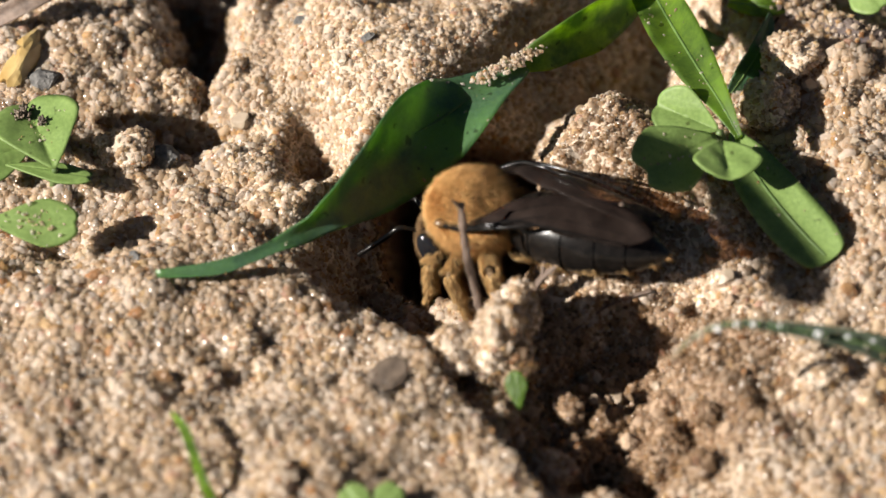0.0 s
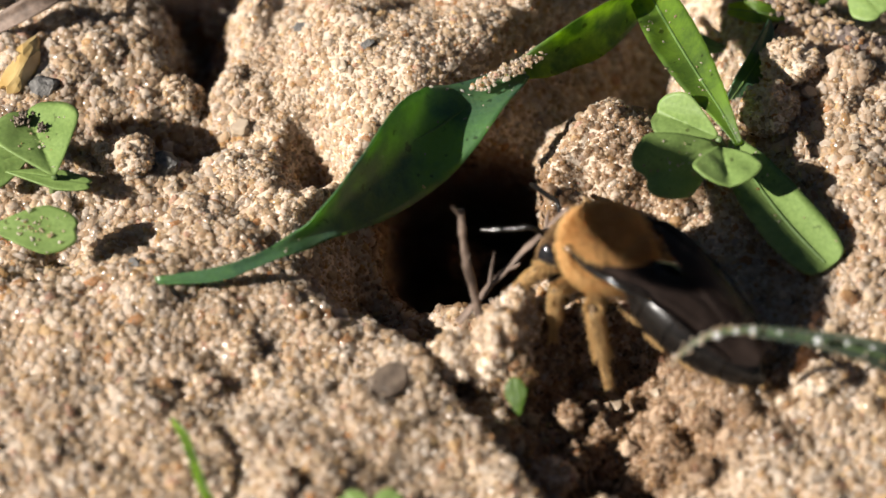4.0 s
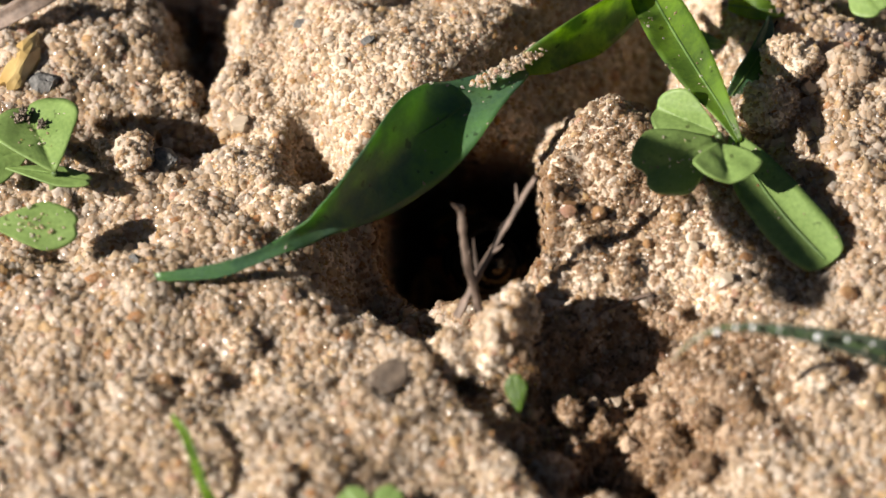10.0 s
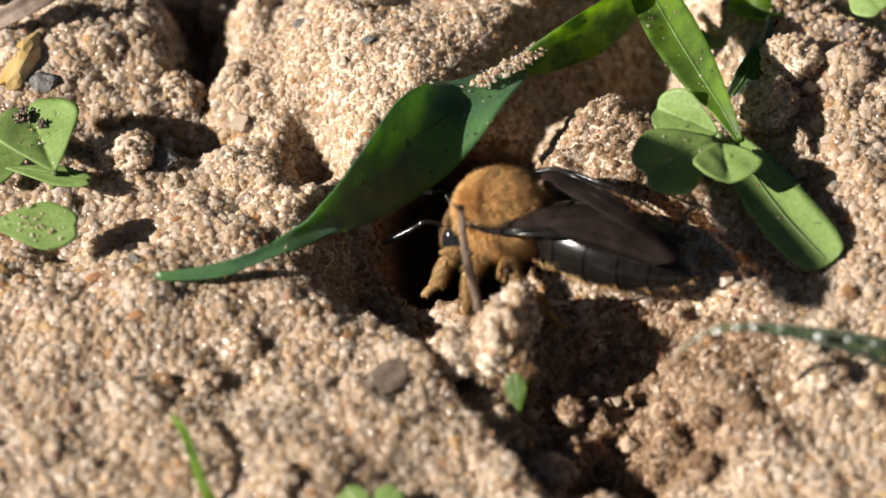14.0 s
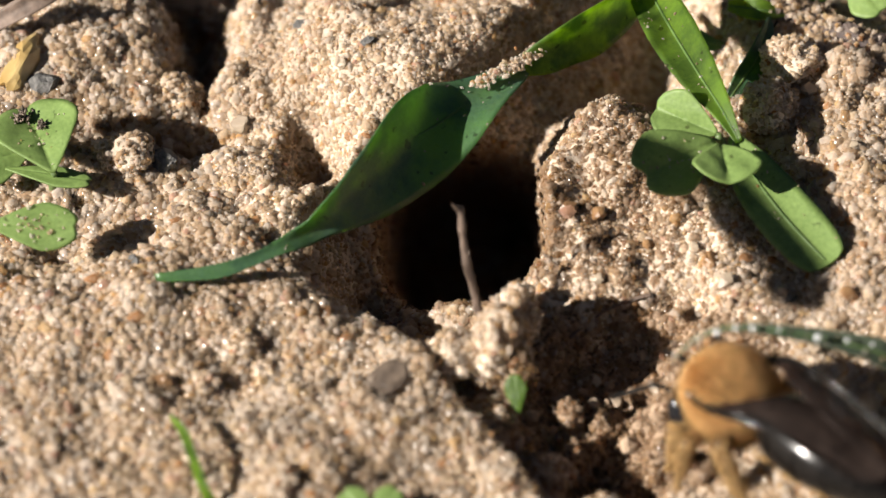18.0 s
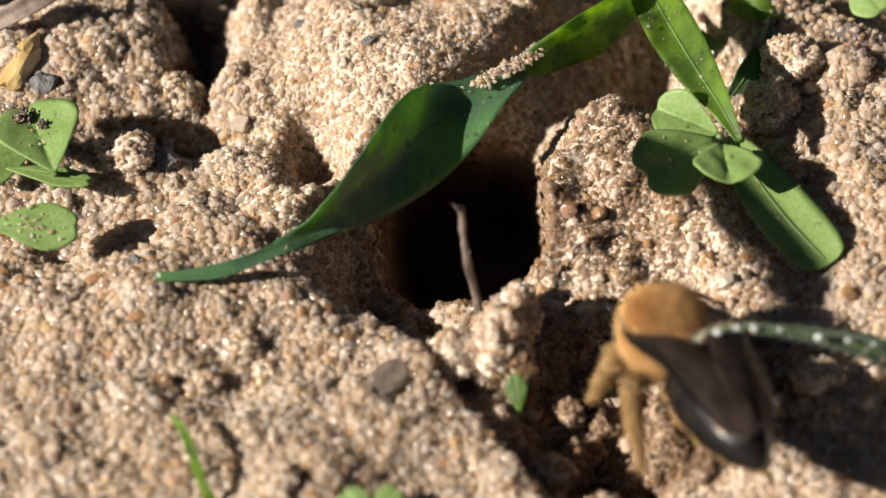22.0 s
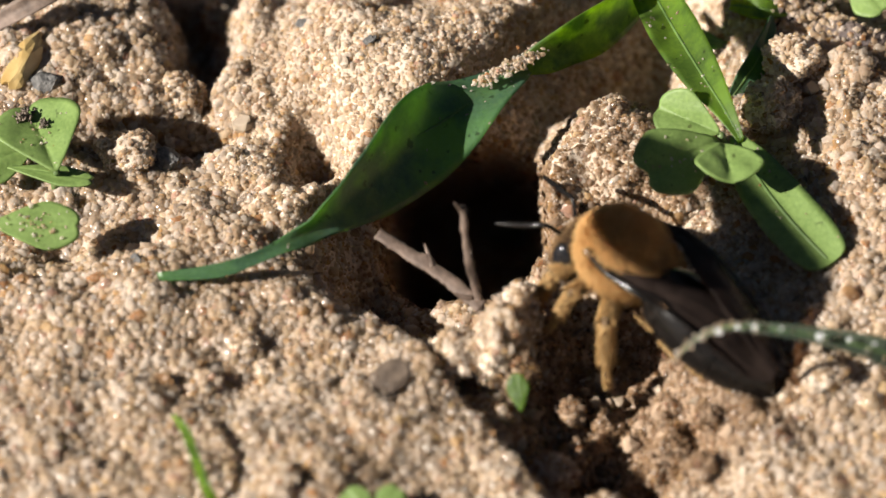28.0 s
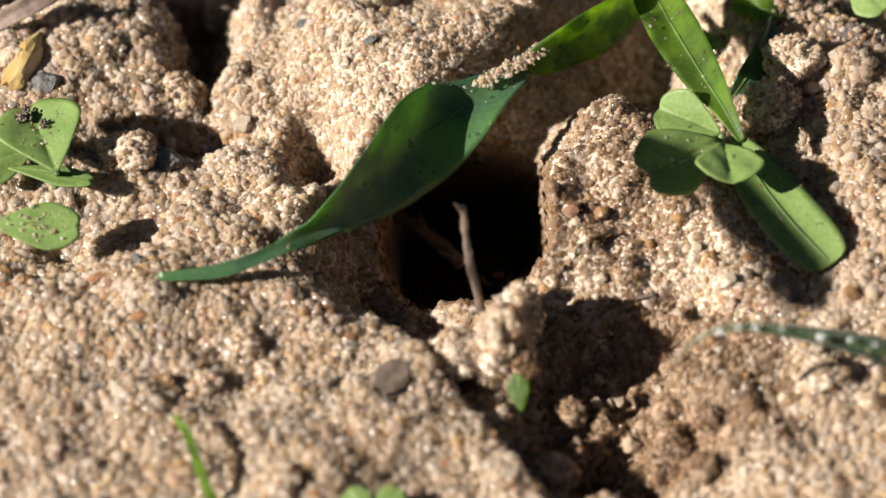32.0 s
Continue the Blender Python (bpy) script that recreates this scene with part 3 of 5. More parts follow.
def pebble(x, y, z, rx, ry, rz, mat, label, seed, turn=(0, 0, 0), jag=0.45):
    v, f = ico(3)
    lump = np.array([1 + jag * noise.noise(Vector(p * 1.2) + Vector((seed * 2.3, 0, 0)))
                     + jag * 0.5 * noise.noise(Vector(p * 2.9) + Vector((0, seed, 0))) for p in v])
    me = bpy.data.meshes.new("pebble")
    # a few flat breaks cut across the rounded stone
    rs, body = np.random.RandomState(seed), v * lump[:, None]
    for k in range(9):
        w = rs.normal(size=3)
        w /= np.linalg.norm(w)
        body -= np.maximum(body @ w - rs.uniform(0.62, 0.85), 0)[:, None] * w
    me.from_pydata(body * np.array((rx, ry, rz)) * MM, [], f.tolist())
    me.materials.append(mat)
    ob = tagged(new("pebble", me), label, "pebble", "small stones in the sand")
    ob.matrix_basis = at(x, y, z, *turn)
    return ob


soil_clod(2.7, -6.99, 0.2, 1.42, 1.15, 2.5, 11, "upright clod of caked damp sand at the burrow mouth", 0)
soil_clod(3.48, -5.18, 0.7, 1, 0.85, 1.75, 12, "caked sandy clod beside the burrow mouth", 0)
soil_clod(3.92, -3.28, -0.28, 0.55, 0.5, 1.05, 33, "caked sandy clod beside the burrow mouth", 0)
soil_clod(3.21, -7.35, -0.5, 1.05, 0.9, 1.7, 31, "caked sandy clod beside the burrow mouth", 0, True)
soil_clod(0.75, -6.75, -0.2, 1.35, 1.05, 1.15, 13, "caked sandy clod beside the burrow mouth", 0)
soil_clod(5.04, -11.71, -3.04, 1, 0.9, 0.9, 16, "small crumb of caked sand on the ground", 0)
soil_clod(6.04, -7.98, -3.11, 0.6, 0.6, 0.8, 34, "caked sandy clod beside the burrow mouth", 0, True)
soil_clod(6.95, -9.46, -4.08, 0.7, 0.7, 0.8, 15, "small crumb of caked sand on the ground", 0, True)
soil_clod(6.14, -10.46, -3.59, 0.6, 0.6, 0.9, 35, "small crumb of caked sand on the ground", 0, True)
soil_clod(10.53, -10.62, -3.52, 1.1, 1, 1.9, 14, "small upright crumb of caked sand", 0, True)
soil_clod(15.8, 7.86, 2.05, 1.35, 1.2, 1.3, 17, "dark rounded crumb of damp sand beside clover", 0)
soil_clod(-2.31, 1.09, -5.94, 0.75, 0.6, 0.5, 18, "small crumb of caked sand on the ground", 0)
soil_clod(-13.14, 10.58, -0.09, 1.3, 1, 1, 19, "crumbly lump of sand beside a dark hollow", 0)
soil_clod(-15.41, 5.58, 0.9, 1.3, 1.1, 0.9, 20, "crumbly lump of pale caked sand", 0)
soil_clod(-7.63, -15.72, 0.61, 0.9, 0.8, 0.6, 22, "small rounded crumb of sand", 0)
soil_clod(9.72, -10.84, -4.46, 0.8, 0.8, 0.6, 23, "small crumb of caked sand on the ground", 0, True)
soil_clod(-9.42, -6.25, -0.07, 0.8, 0.7, 0.6, 24, "small crumb of caked sand on the ground", 0)
soil_clod(-8.34, -7.58, -0.67, 0.6, 0.6, 0.5, 25, "small crumb of caked sand on the ground", 0)
soil_clod(-11.23, -8.64, -0.33, 0.7, 0.6, 0.5, 26, "small crumb of caked sand on the ground", 0)
soil_clod(-10.97, 20.28, -3.47, 1.2, 1, 0.9, 27, "crumbly lump of sand beside a dark hollow", 0)
soil_clod(16.96, 10.64, 2.53, 1.4, 1.2, 0.9, 28, "crumbly lump of pale caked sand", 0)
soil_clod(17.57, -9.01, 0.6, 1.1, 0.9, 0.7, 29, "crumbly lump of pale caked sand", 0)
pebble(-13.52, 5.69, 0.45, 0.85, 0.75, 0.55, SLATE, "dark grey angular pebble half sunk in sand", 1, (0, 0, 0))
pebble(-19.54, 9.84, 1.53, 0.8, 0.7, 0.5, SLATE, "dark grey angular pebble half sunk in sand", 2, (0, 0, 0))
pebble(-9.91, 8.74, -0.1, 0.65, 0.65, 0.5, PALE_STONE, "pale angular pebble half sunk in sand", 3, (0, 0, 0))
pebble(-20.5, 11.09, 1.91, 0.75, 1.9, 0.7, OCHRE, "long ochre translucent pebble", 4, (0, 0, -25))
pebble(-14.69, -5.73, 0.49, 0.42, 0.4, 0.35, PALE_STONE, "small rounded pinkish pebble", 5, (0, 0, 0))
pebble(12.68, -1.29, 0.56, 0.45, 0.6, 0.4, BROWN_STONE, "small brown pebble among sand grains", 6, (0, 0, 0))
pebble(-4.92, 10.16, 2.7, 0.4, 0.4, 0.3, PALE_STONE, "small pale pebble among sand grains", 7, (0, 0, 0))
pebble(-14.62, -1.55, 0.7, 0.35, 0.3, 0.3, SLATE, "tiny dark grey pebble in sand", 9, (0, 0, 0))
pebble(-6.91, 13.52, 2.09, 0.4, 0.35, 0.3, SLATE, "tiny dark grey pebble in sand", 10, (0, 0, 0))
pebble(-3.68, 10.94, 3.36, 0.4, 0.3, 0.3, SLATE, "tiny dark grey pebble in sand", 11, (0, 0, 0))
pebble(18.27, -1.56, 1.07, 0.3, 0.3, 0.25, PALE_STONE, "small pale pebble among sand grains", 12, (0, 0, 0))
pebble(17.92, 9.36, 1.67, 0.55, 0.5, 0.45, PALE_STONE, "small pale pebble among sand grains", 13, (0, 0, 0))
pebble(17.91, 5.57, 1.3, 0.45, 0.4, 0.35, BROWN_STONE, "small brown pebble among sand grains", 14, (0, 0, 0))
pebble(11.69, -10.15, -2.12, 0.4, 0.35, 0.3, BROWN_STONE, "small brown pebble among sand grains", 15, (0, 0, 0))
pebble(-13.19, -8.98, 0.13, 0.55, 0.45, 0.4, BROWN_STONE, "small brown pebble among sand grains", 16, (0, 0, 0))
pebble(-2.48, -8.8, 0.41, 1.35, 0.85, 0.22, FLAKE, "flat grey-brown flake lying on sand", 17, (6, -6, 35), 0.25)
pebble(-19.98, -2.32, 0.23, 0.6, 0.4, 0.35, BROWN_STONE, "small brown pebble among sand grains", 18, (0, 0, 0))
dug_clump = soil_clod(0, 0, 0, 1.0, 0.8, 0.8, 41, "loose lump of damp sand pushed out by the bee", 0, True)
soil_clod(7.78, -8.06, -3.63, 0.75, 0.68, 0.64, 50, "small crumb of damp sand in the dug-out trough", 0, True)
soil_clod(8.71, -9.04, -4.22, 0.6, 0.54, 0.51, 51, "small crumb of damp sand in the dug-out trough", 0, True)
soil_clod(9.76, -8.27, -3.4, 0.8, 0.72, 0.68, 52, "small crumb of damp sand in the dug-out trough", 0, True)
soil_clod(10.66, -8.41, -1.95, 0.7, 0.63, 0.59, 53, "small crumb of damp sand in the dug-out trough", 0, True)
soil_clod(9.28, -6.35, -3.4, 0.55, 0.5, 0.47, 54, "small crumb of damp sand in the dug-out trough", 0, True)
soil_clod(11.44, -10, -2.73, 0.8, 0.72, 0.68, 55, "small crumb of damp sand in the dug-out trough", 0, True)
soil_clod(8.02, -10.01, -4.84, 0.8, 0.72, 0.68, 56, "small crumb of damp sand in the dug-out trough", 0, True)
soil_clod(12.32, -9.9, -1.12, 0.7, 0.63, 0.59, 57, "small crumb of damp sand in the dug-out trough", 0, True)
soil_clod(10.07, -6.35, -2.84, 0.5, 0.45, 0.42, 58, "small crumb of damp sand in the dug-out trough", 0, True)
soil_clod(11.19, -7.31, -0.63, 0.6, 0.54, 0.51, 59, "small crumb of damp sand in the dug-out trough", 0, True)
soil_clod(11.96, -13.04, -1.24, 0.7, 0.63, 0.59, 60, "small crumb of damp sand in the dug-out trough", 0, True)
soil_clod(7.1, -10.14, -5.19, 0.6, 0.54, 0.51, 61, "small crumb of damp sand in the dug-out trough", 0, True)
soil_clod(8.93, -11.03, -4.69, 0.9, 0.81, 0.77, 62, "small crumb of damp sand in the dug-out trough", 0, True)
soil_clod(5.76, -8.46, -3.74, 0.45, 0.41, 0.38, 63, "small crumb of damp sand in the dug-out trough", 0, True)
soil_clod(4.7, -8.42, -3.56, 0.5, 0.45, 0.42, 64, "small crumb of damp sand in the dug-out trough", 0, True)

def strewn(count):
    """Small crumbs and gravel lying loose in the trough and on the bank, each its own thing on a few shared meshes."""
    rs = np.random.RandomState(303)
    v, f = ICO[2]
    kinds = ((SAND_ONE, "pale quartz gravel lying loose on the sand", 5), (PALE_STONE, "pale tan gravel lying loose on the sand", 4),
             (BROWN_STONE, "reddish brown gravel lying loose on the sand", 3), (GROUND_DAMP_SHADE, "tiny crumb of damp dug-out sand", 8))
    meshes = []
    for mat, label, share in kinds:
        for k in range(share):
            body = v * rs.uniform(0.6, 1.2, 3) * (1 + rs.uniform(-0.16, 0.16, (len(v), 1)))
            for c in range(6):
                w = rs.normal(size=3)
                w /= np.linalg.norm(w)
                body -= np.maximum(body @ w - rs.uniform(0.5, 0.8), 0)[:, None] * w
            me = bpy.data.meshes.new("gravel")
            me.from_pydata(body * 0.5 * MM, [], f.tolist())
            me.materials.append(mat)
            meshes.append((me, label, mat))
    for k in range(count):
        me, label, mat = meshes[rs.randint(len(meshes))]
        damp = mat == GROUND_DAMP_SHADE
        x, y = (rs.normal(8.2, 2.8), rs.normal(-9.0, 3.0)) if damp or rs.rand() < 0.45 else (rs.uniform(4.5, 20), rs.uniform(-15, 6))
        size = float(np.clip(rs.lognormal(math.log(0.54), 0.28), 0.36, 1.0))
        ob = tagged(new("soil_crumb" if damp else "gravel", me), label, "crumb" if damp else "gravel", "loose crumbs and gravel")
        ob.matrix_basis = at(x, y, ground_z(x, y) + size * 0.18, *rs.uniform(0, 360, 3)) @ Matrix.Scale(size, 4)


strewn(150)

# ---- plants ----
def dusted(leaf, count, seed, size=0.11):
    """Sand grains lying on the upper side of a leaf."""
    rs = np.random.RandomState(seed)
    spots = [(v.co / MM, v.normal) for v in leaf.data.vertices if v.normal.z > 0.15]
    pick = (rs.beta(0.9, 2.2, count) * len(spots)).astype(int)
    away = rs.normal(scale=0.08, size=(count, 3))
    centres = np.array([spots[k][0] + spots[k][1] * 0.03 for k in pick]) + away * np.array((1, 1, 0.2))
    sizes = np.clip(rs.lognormal(math.log(size), 0.35, count), 0.07, 0.4)
    grain_mesh("sand_dust", centres, sizes, SAND, leaf, 0, seed, "sand grains stuck on the leaf")
    return leaf


arching_leaf = thing("leafy_plant", at(10.34, 19.52, 0.5), "long bluish-green leaf arching over the burrow mouth", "plant")
def under(ob, holder):
    """Hangs a part built in world millimetres under its thing."""
    ob.parent = holder
    ob.matrix_parent_inverse = holder.matrix_basis.inverted()
    return ob


dusted(under(part("leaf", blade([(3.86, 9.2, 3.2), (2.9, 8.23, 3.1), (1.25, 6.67, 3), (-0.24, 5.47, 2.95), (-1.73, 4.11, 2.9), (-3.48, 2.11, 2.7), (-4.55, 0.84, 2.55), (-5.48, -0.2, 2.4), (-6.55, -0.85, 1.95), (-7.88, -1.71, 1.75), (-9.2, -2.39, 1.6), (-10.8, -2.95, 1.4), (-13.61, -3.13, 1.2)],
    (0.9, 2, 3.25, 4.08, 4.7, 4.22, 3.11, 2, 1.31, 0.7, 0.62, 0.7, 0.4), [(-0.2, -0.65, 0.65), (-0.55, -0.45, 0.72), (-0.45, -0.5, 0.72), (-0.05, -0.65, 0.62), (0.3, -0.75, 0.4), (0.5, -0.75, 0.22), (0.5, -0.75, 0.22), (0.5, -0.75, 0.22), (0.5, -0.75, 0.22), (0.2, -0.6, 0.8), (0.2, -0.6, 0.8), (0, -0.4, 0.9), (0, -0.4, 0.9)], n=70, m=13, fold=0.12, wave=0.03), LEAF_BLUE, None, "dark bluish-green broad end of the leaf, thin"), arching_leaf), 40, 2)
under(part("leaf", blade([(10.18, 16.2, 3.65), (9.31, 13.55, 3.8), (7.59, 11.67, 3.85), (6.2, 10.66, 3.8), (4.96, 9.82, 3.5), (3.86, 9.2, 3.2)],
    (1.38, 2.14, 3.04, 2.83, 1.94, 0.9), [(0.75, -0.65, 0.1), (0.75, -0.65, 0.1), (0.75, -0.65, 0.1), (0.75, -0.65, 0.1), (0.45, -0.7, 0.3), (-0.2, -0.65, 0.65)], n=40, fold=0.1), LEAF, None, "bright green sunlit twisted foot of the leaf, thin"), arching_leaf)
# sand heaped on the twist of the leaf
heap = spline([(4.88, 10.19, 3.7), (4.13, 9.4, 3.8), (3.31, 8.69, 3.8), (2.48, 8.13, 3.8), (1.8, 7.6, 3.7)], 340) + np.random.RandomState(4).normal(size=(340, 3)) * np.array((0.22, 0.2, 0.1))
under(grain_mesh("sand_dust", heap, np.random.RandomState(5).uniform(0.12, 0.30, 340), SAND, None, 1, 44, "sand grains heaped on the leaf"), arching_leaf)
under(part("stem", tube(bmesh.new(), [(11.6, 23.27, -0.6), (11.0, 19.6, 1.7), (10.18, 16.3, 3.6)], (0.4, 0.4, 0.35)), STEM), arching_leaf)
clover_plant = thing("clover_plant", at(13.9, 7.12, 0.3), "young clover with sunlit leaves and sand on them", "plant")
dusted(under(part("leaf", blade([(9.87, 15.2, 3.7), (10.5, 12.9, 3.95), (11.38, 10.15, 4.25), (12.39, 7.35, 4.45), (13.36, 4.95, 4.5), (14.13, 3.2, 4.1)],
    (1.9, 2.2, 2.4, 2, 1.1, 0.35), [(-0.25, -0.45, 0.85)] * 6, fold=0.22), LEAF, None, "sunlit narrow green leaf with sand grains"), clover_plant), 70, 7)
under(part("vein", tube(bmesh.new(), [(9.86, 15.17, 3.74), (10.49, 12.88, 3.99), (11.37, 10.13, 4.29), (12.38, 7.33, 4.49), (13.35, 4.93, 4.54), (14.12, 3.18, 4.14)], (0.07, 0.07, 0.08, 0.07, 0.05, 0.04), 40, 6), VEIN, None, "pale midrib"), clover_plant)
dusted(under(part("leaf", blade([(13.95, 4.8, 2.9), (14.45, 3.56, 2.55), (15.2, 1.85, 2.35), (16.3, 0.05, 2.05), (17.35, -1.35, 1.75), (18.1, -2.25, 1.55), (18.3, -2.5, 1.5)],
    (0.5, 1.9, 2.7, 3.0, 2.9, 2.3, 1.2), [(0.1, -0.4, 0.9)] * 7, fold=0.10), LEAF_PALE, None, "broad pale-ribbed green leaf, partly shaded"), clover_plant), 30, 9)
under(part("vein", tube(bmesh.new(), [(13.97, 4.77, 2.93), (14.47, 3.53, 2.58), (15.22, 1.82, 2.38), (16.32, 0.02, 2.08), (17.37, -1.38, 1.78), (18.12, -2.28, 1.58)], (0.04, 0.06, 0.08, 0.09, 0.08, 0.05), 40, 6), VEIN, None, "pale midrib"), clover_plant)
under(part("leaflet", leaflet((13.2, 4.2, 3.6), (10.1, 5.75, 3.9), 2.7, (-0.1, -0.6, 0.8), notch=0.10, fold=0.30), LEAF_PALE, None, "folded clover leaflet"), clover_plant)
dusted(under(part("leaflet", leaflet((13.1, 3.8, 3.5), (9.15, 1.0, 3.65), 3.9, (-0.15, -0.5, 0.85), notch=0.27, fold=0.12, cup=0.22), LEAF_PALE, None, "heart-shaped clover leaflet, half in shade"), clover_plant), 25, 12)
under(part("leaflet", leaflet((13.3, 3.3, 3.8), (13.6, 0.3, 4.05), 3.5, (0.1, -0.35, 0.93), notch=0.05, fold=0.16), LEAF_PALE, None, "small rounded clover leaflet"), clover_plant)
under(part("stem", tube(bmesh.new(), [(14.12, 4.8, -0.5), (13.85, 5.0, 1.0), (13.2, 4.1, 3.6)], (0.25, 0.22, 0.18)), STEM), clover_plant)
# unseen plant, added out of view; its leaf is set sunwards to cast shade
shade_plant = thing("leafy_plant", at(-46, -56, 0), "unseen plant added out of view to shade the ground beside the burrow", "plant")
SHADE = Vector((15.2, -1.2, 1.6)) + sun_way * 58
ALONG = Vector((3.1, -4.9, -0.8)).normalized()
under(part("leaf", blade([SHADE - ALONG * 7, SHADE - ALONG * 5, SHADE, SHADE + ALONG * 3, SHADE + ALONG * 4.4], (0.4, 1.9, 2.3, 2.0, 0.5), [sun_way] * 5), LEAF, None, "long green shading leaf"), shade_plant)
under(part("stem", tube(bmesh.new(), [(-46, -56, 0), (-46, -44, 20), SHADE - ALONG * 12 + Vector((-4, 0, 3)), SHADE - ALONG * 7], (0.2, 0.16, 0.13, 0.12), 40), STEM), shade_plant)
left_clover = thing("clover_plant", at(-21.13, 4.28, 0), "clover seedling with pale green notched leaflets", "plant")
dusted(under(part("leaflet", leaflet((-18.6, 2.9, 2.3), (-20.2, 7.3, 2.4), 4.6, (0.1, -0.5, 0.85), notch=0.06, fold=0.2), LEAF_PALE, None, "folded clover leaflet with dark sand stuck on it"), left_clover), 22, 16)
dusted(under(part("leaflet", leaflet((-21.6, -0.37, 2), (-17.17, -0.32, 1.8), 2.5, (0, -0.5, 0.85)), LEAF_PALE, None, "clover leaflet dusted with sand"), left_clover), 60, 17)
under(part("leaflet", leaflet((-21.05, 3.9, 1.6), (-16.7, 2.95, 1.6), 1.5, (-0.1, 0.1, 0.95)), LEAF_PALE, None, "clover leaflet seen edge-on"), left_clover)
under(part("leaflet", leaflet((-19.74, 5.38, 1.6), (-22.92, 3.82, 1.6), 2.6, (-0.1, -0.5, 0.8)), LEAF_PALE, None, "clover leaflet"), left_clover)
under(grain_mesh("dirt", np.array((-20.33, 6.34, 2.75)) + np.random.RandomState(38).normal(size=(80, 3)) * np.array((0.182, 0.26, 0.12)), np.full(80, 0.19), FLAKE, None, 1, 38, "dark soil stuck on the leaflet"), left_clover)
under(grain_mesh("dirt", np.array((-19.32, 5.75, 2.75)) + np.random.RandomState(74).normal(size=(30, 3)) * np.array((0.098, 0.14, 0.12)), np.full(30, 0.19), FLAKE, None, 1, 74, "dark soil stuck on the leaflet"), left_clover)
under(part("stem", tube(bmesh.new(), [(-18.9, 4.2, -0.8), (-18.75, 3.9, 0.8), (-18.6, 3.1, 2.1)], (0.22, 0.2, 0.15)), STEM), left_clover)
dewy_grass = thing("grass_blade", at(22.58, -9.66, 0), "narrow grass blade with a row of dew drops", "grass")
dusted(under(part("leaf", blade([(10.53, -11.9, 4.6), (11.5, -11.5, 5.6), (13.09, -11.29, 6.2), (15.67, -11.57, 6.2), (18.28, -11.64, 5.6), (20.65, -11.72, 4.6), (22.33, -11.69, 2.5)],
    (0.1, 0.22, 0.34, 0.6, 0.95, 1.4, 1.5), [(0, -0.5, 0.85)] * 7, fold=0.2), LEAF_DUSTY, None, "dusty grey-green grass blade"), dewy_grass), 150, 24)
under(part("vein", tube(bmesh.new(), [(10.53, -11.92, 4.64), (11.5, -11.52, 5.64), (13.09, -11.31, 6.24), (15.67, -11.6, 6.24), (18.28, -11.67, 5.64), (20.65, -11.74, 4.64), (22.33, -11.71, 2.54)], (0.03, 0.03, 0.04, 0.04, 0.05, 0.06, 0.06), 40, 6), VEIN, None, "pale midrib"), dewy_grass)
sprout = thing("sprout", at(3.53, -9.07, -1.7), "tiny green sprout at the foot of a clod", "plant")
under(part("leaflet", leaflet((3.56, -10.37, -0.4), (3.27, -9.14, 0.9), 1.15, (-0.3, -0.8, 0.5), notch=0.01), LEAF, None, "bright green seed leaf"), sprout)
seedling = thing("seedling", at(-10.49, -16.22, -0.27), "thin bright green grass seedling", "grass")
under(part("leaf", blade([(-10.35, -16.75, -0.27), (-10.93, -16.27, 0.73), (-11.48, -14.78, 1.23), (-11.95, -13.46, 1.53), (-12.55, -12.48, 1.63)],
    (0.42, 0.42, 0.4, 0.42, 0.12), [(0.1, -0.7, 0.7)] * 5), LEAF, None, "thin bright green blade"), seedling)
low_clover = thing("clover_plant", at(-3.22, -16.53, -0.32), "small clover leaf pushing out of the sand", "plant")
under(part("leaflet", leaflet((-3.2, -17.79, 0.11), (-4.63, -16.53, 0.91), 1.6, (-0.1, -0.5, 0.85)), LEAF_PALE, None, "small clover leaflet"), low_clover)
under(part("leaflet", leaflet((-3.15, -17.79, 0.11), (-2.05, -16.32, 0.91), 1.5, (0.1, -0.5, 0.85)), LEAF_PALE, None, "small clover leaflet"), low_clover)
far_clover = thing("clover_plant", at(21.46, 17.48, -0.69), "shaded clover leaves behind the sand ridge", "plant")
under(part("leaflet", leaflet((20.01, 16.61, 2.4), (21.72, 14.28, 2.2), 2.4, (0.1, -0.6, 0.8)), LEAF_PALE, None, "bluish clover leaflet"), far_clover)
under(part("leaflet", leaflet((20.01, 16.61, 2.4), (17.74, 15.59, 2.2), 1.4, (0.1, -0.5, 0.8)), LEAF, None, "clover leaflet"), far_clover)
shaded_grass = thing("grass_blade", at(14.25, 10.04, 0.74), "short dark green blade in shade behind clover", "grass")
under(part("leaf", blade([(14.01, 9.49, 1), (14.64, 10.14, 1.6), (15.3, 11.12, 2), (15.9, 12.82, 2.3), (16.05, 13.84, 2.3)],
    (0.5, 1.1, 1.2, 0.7, 0.15), [(0.4, -0.6, 0.6)] * 5), LEAF_BLUE, None, "short dark green blade"), shaded_grass)
under(part("vein", tube(bmesh.new(), [(14.03, 9.46, 1.03), (14.66, 10.11, 1.63), (15.32, 11.09, 2.03), (15.92, 12.79, 2.33), (16.07, 13.81, 2.33)], (0.04, 0.05, 0.05, 0.04, 0.03), 40, 6), VEIN, None, "pale midrib"), shaded_grass)
low_grass = thing("grass_blade", at(12.77, 14.29, -0.79), "low green blades among sand grains", "grass")
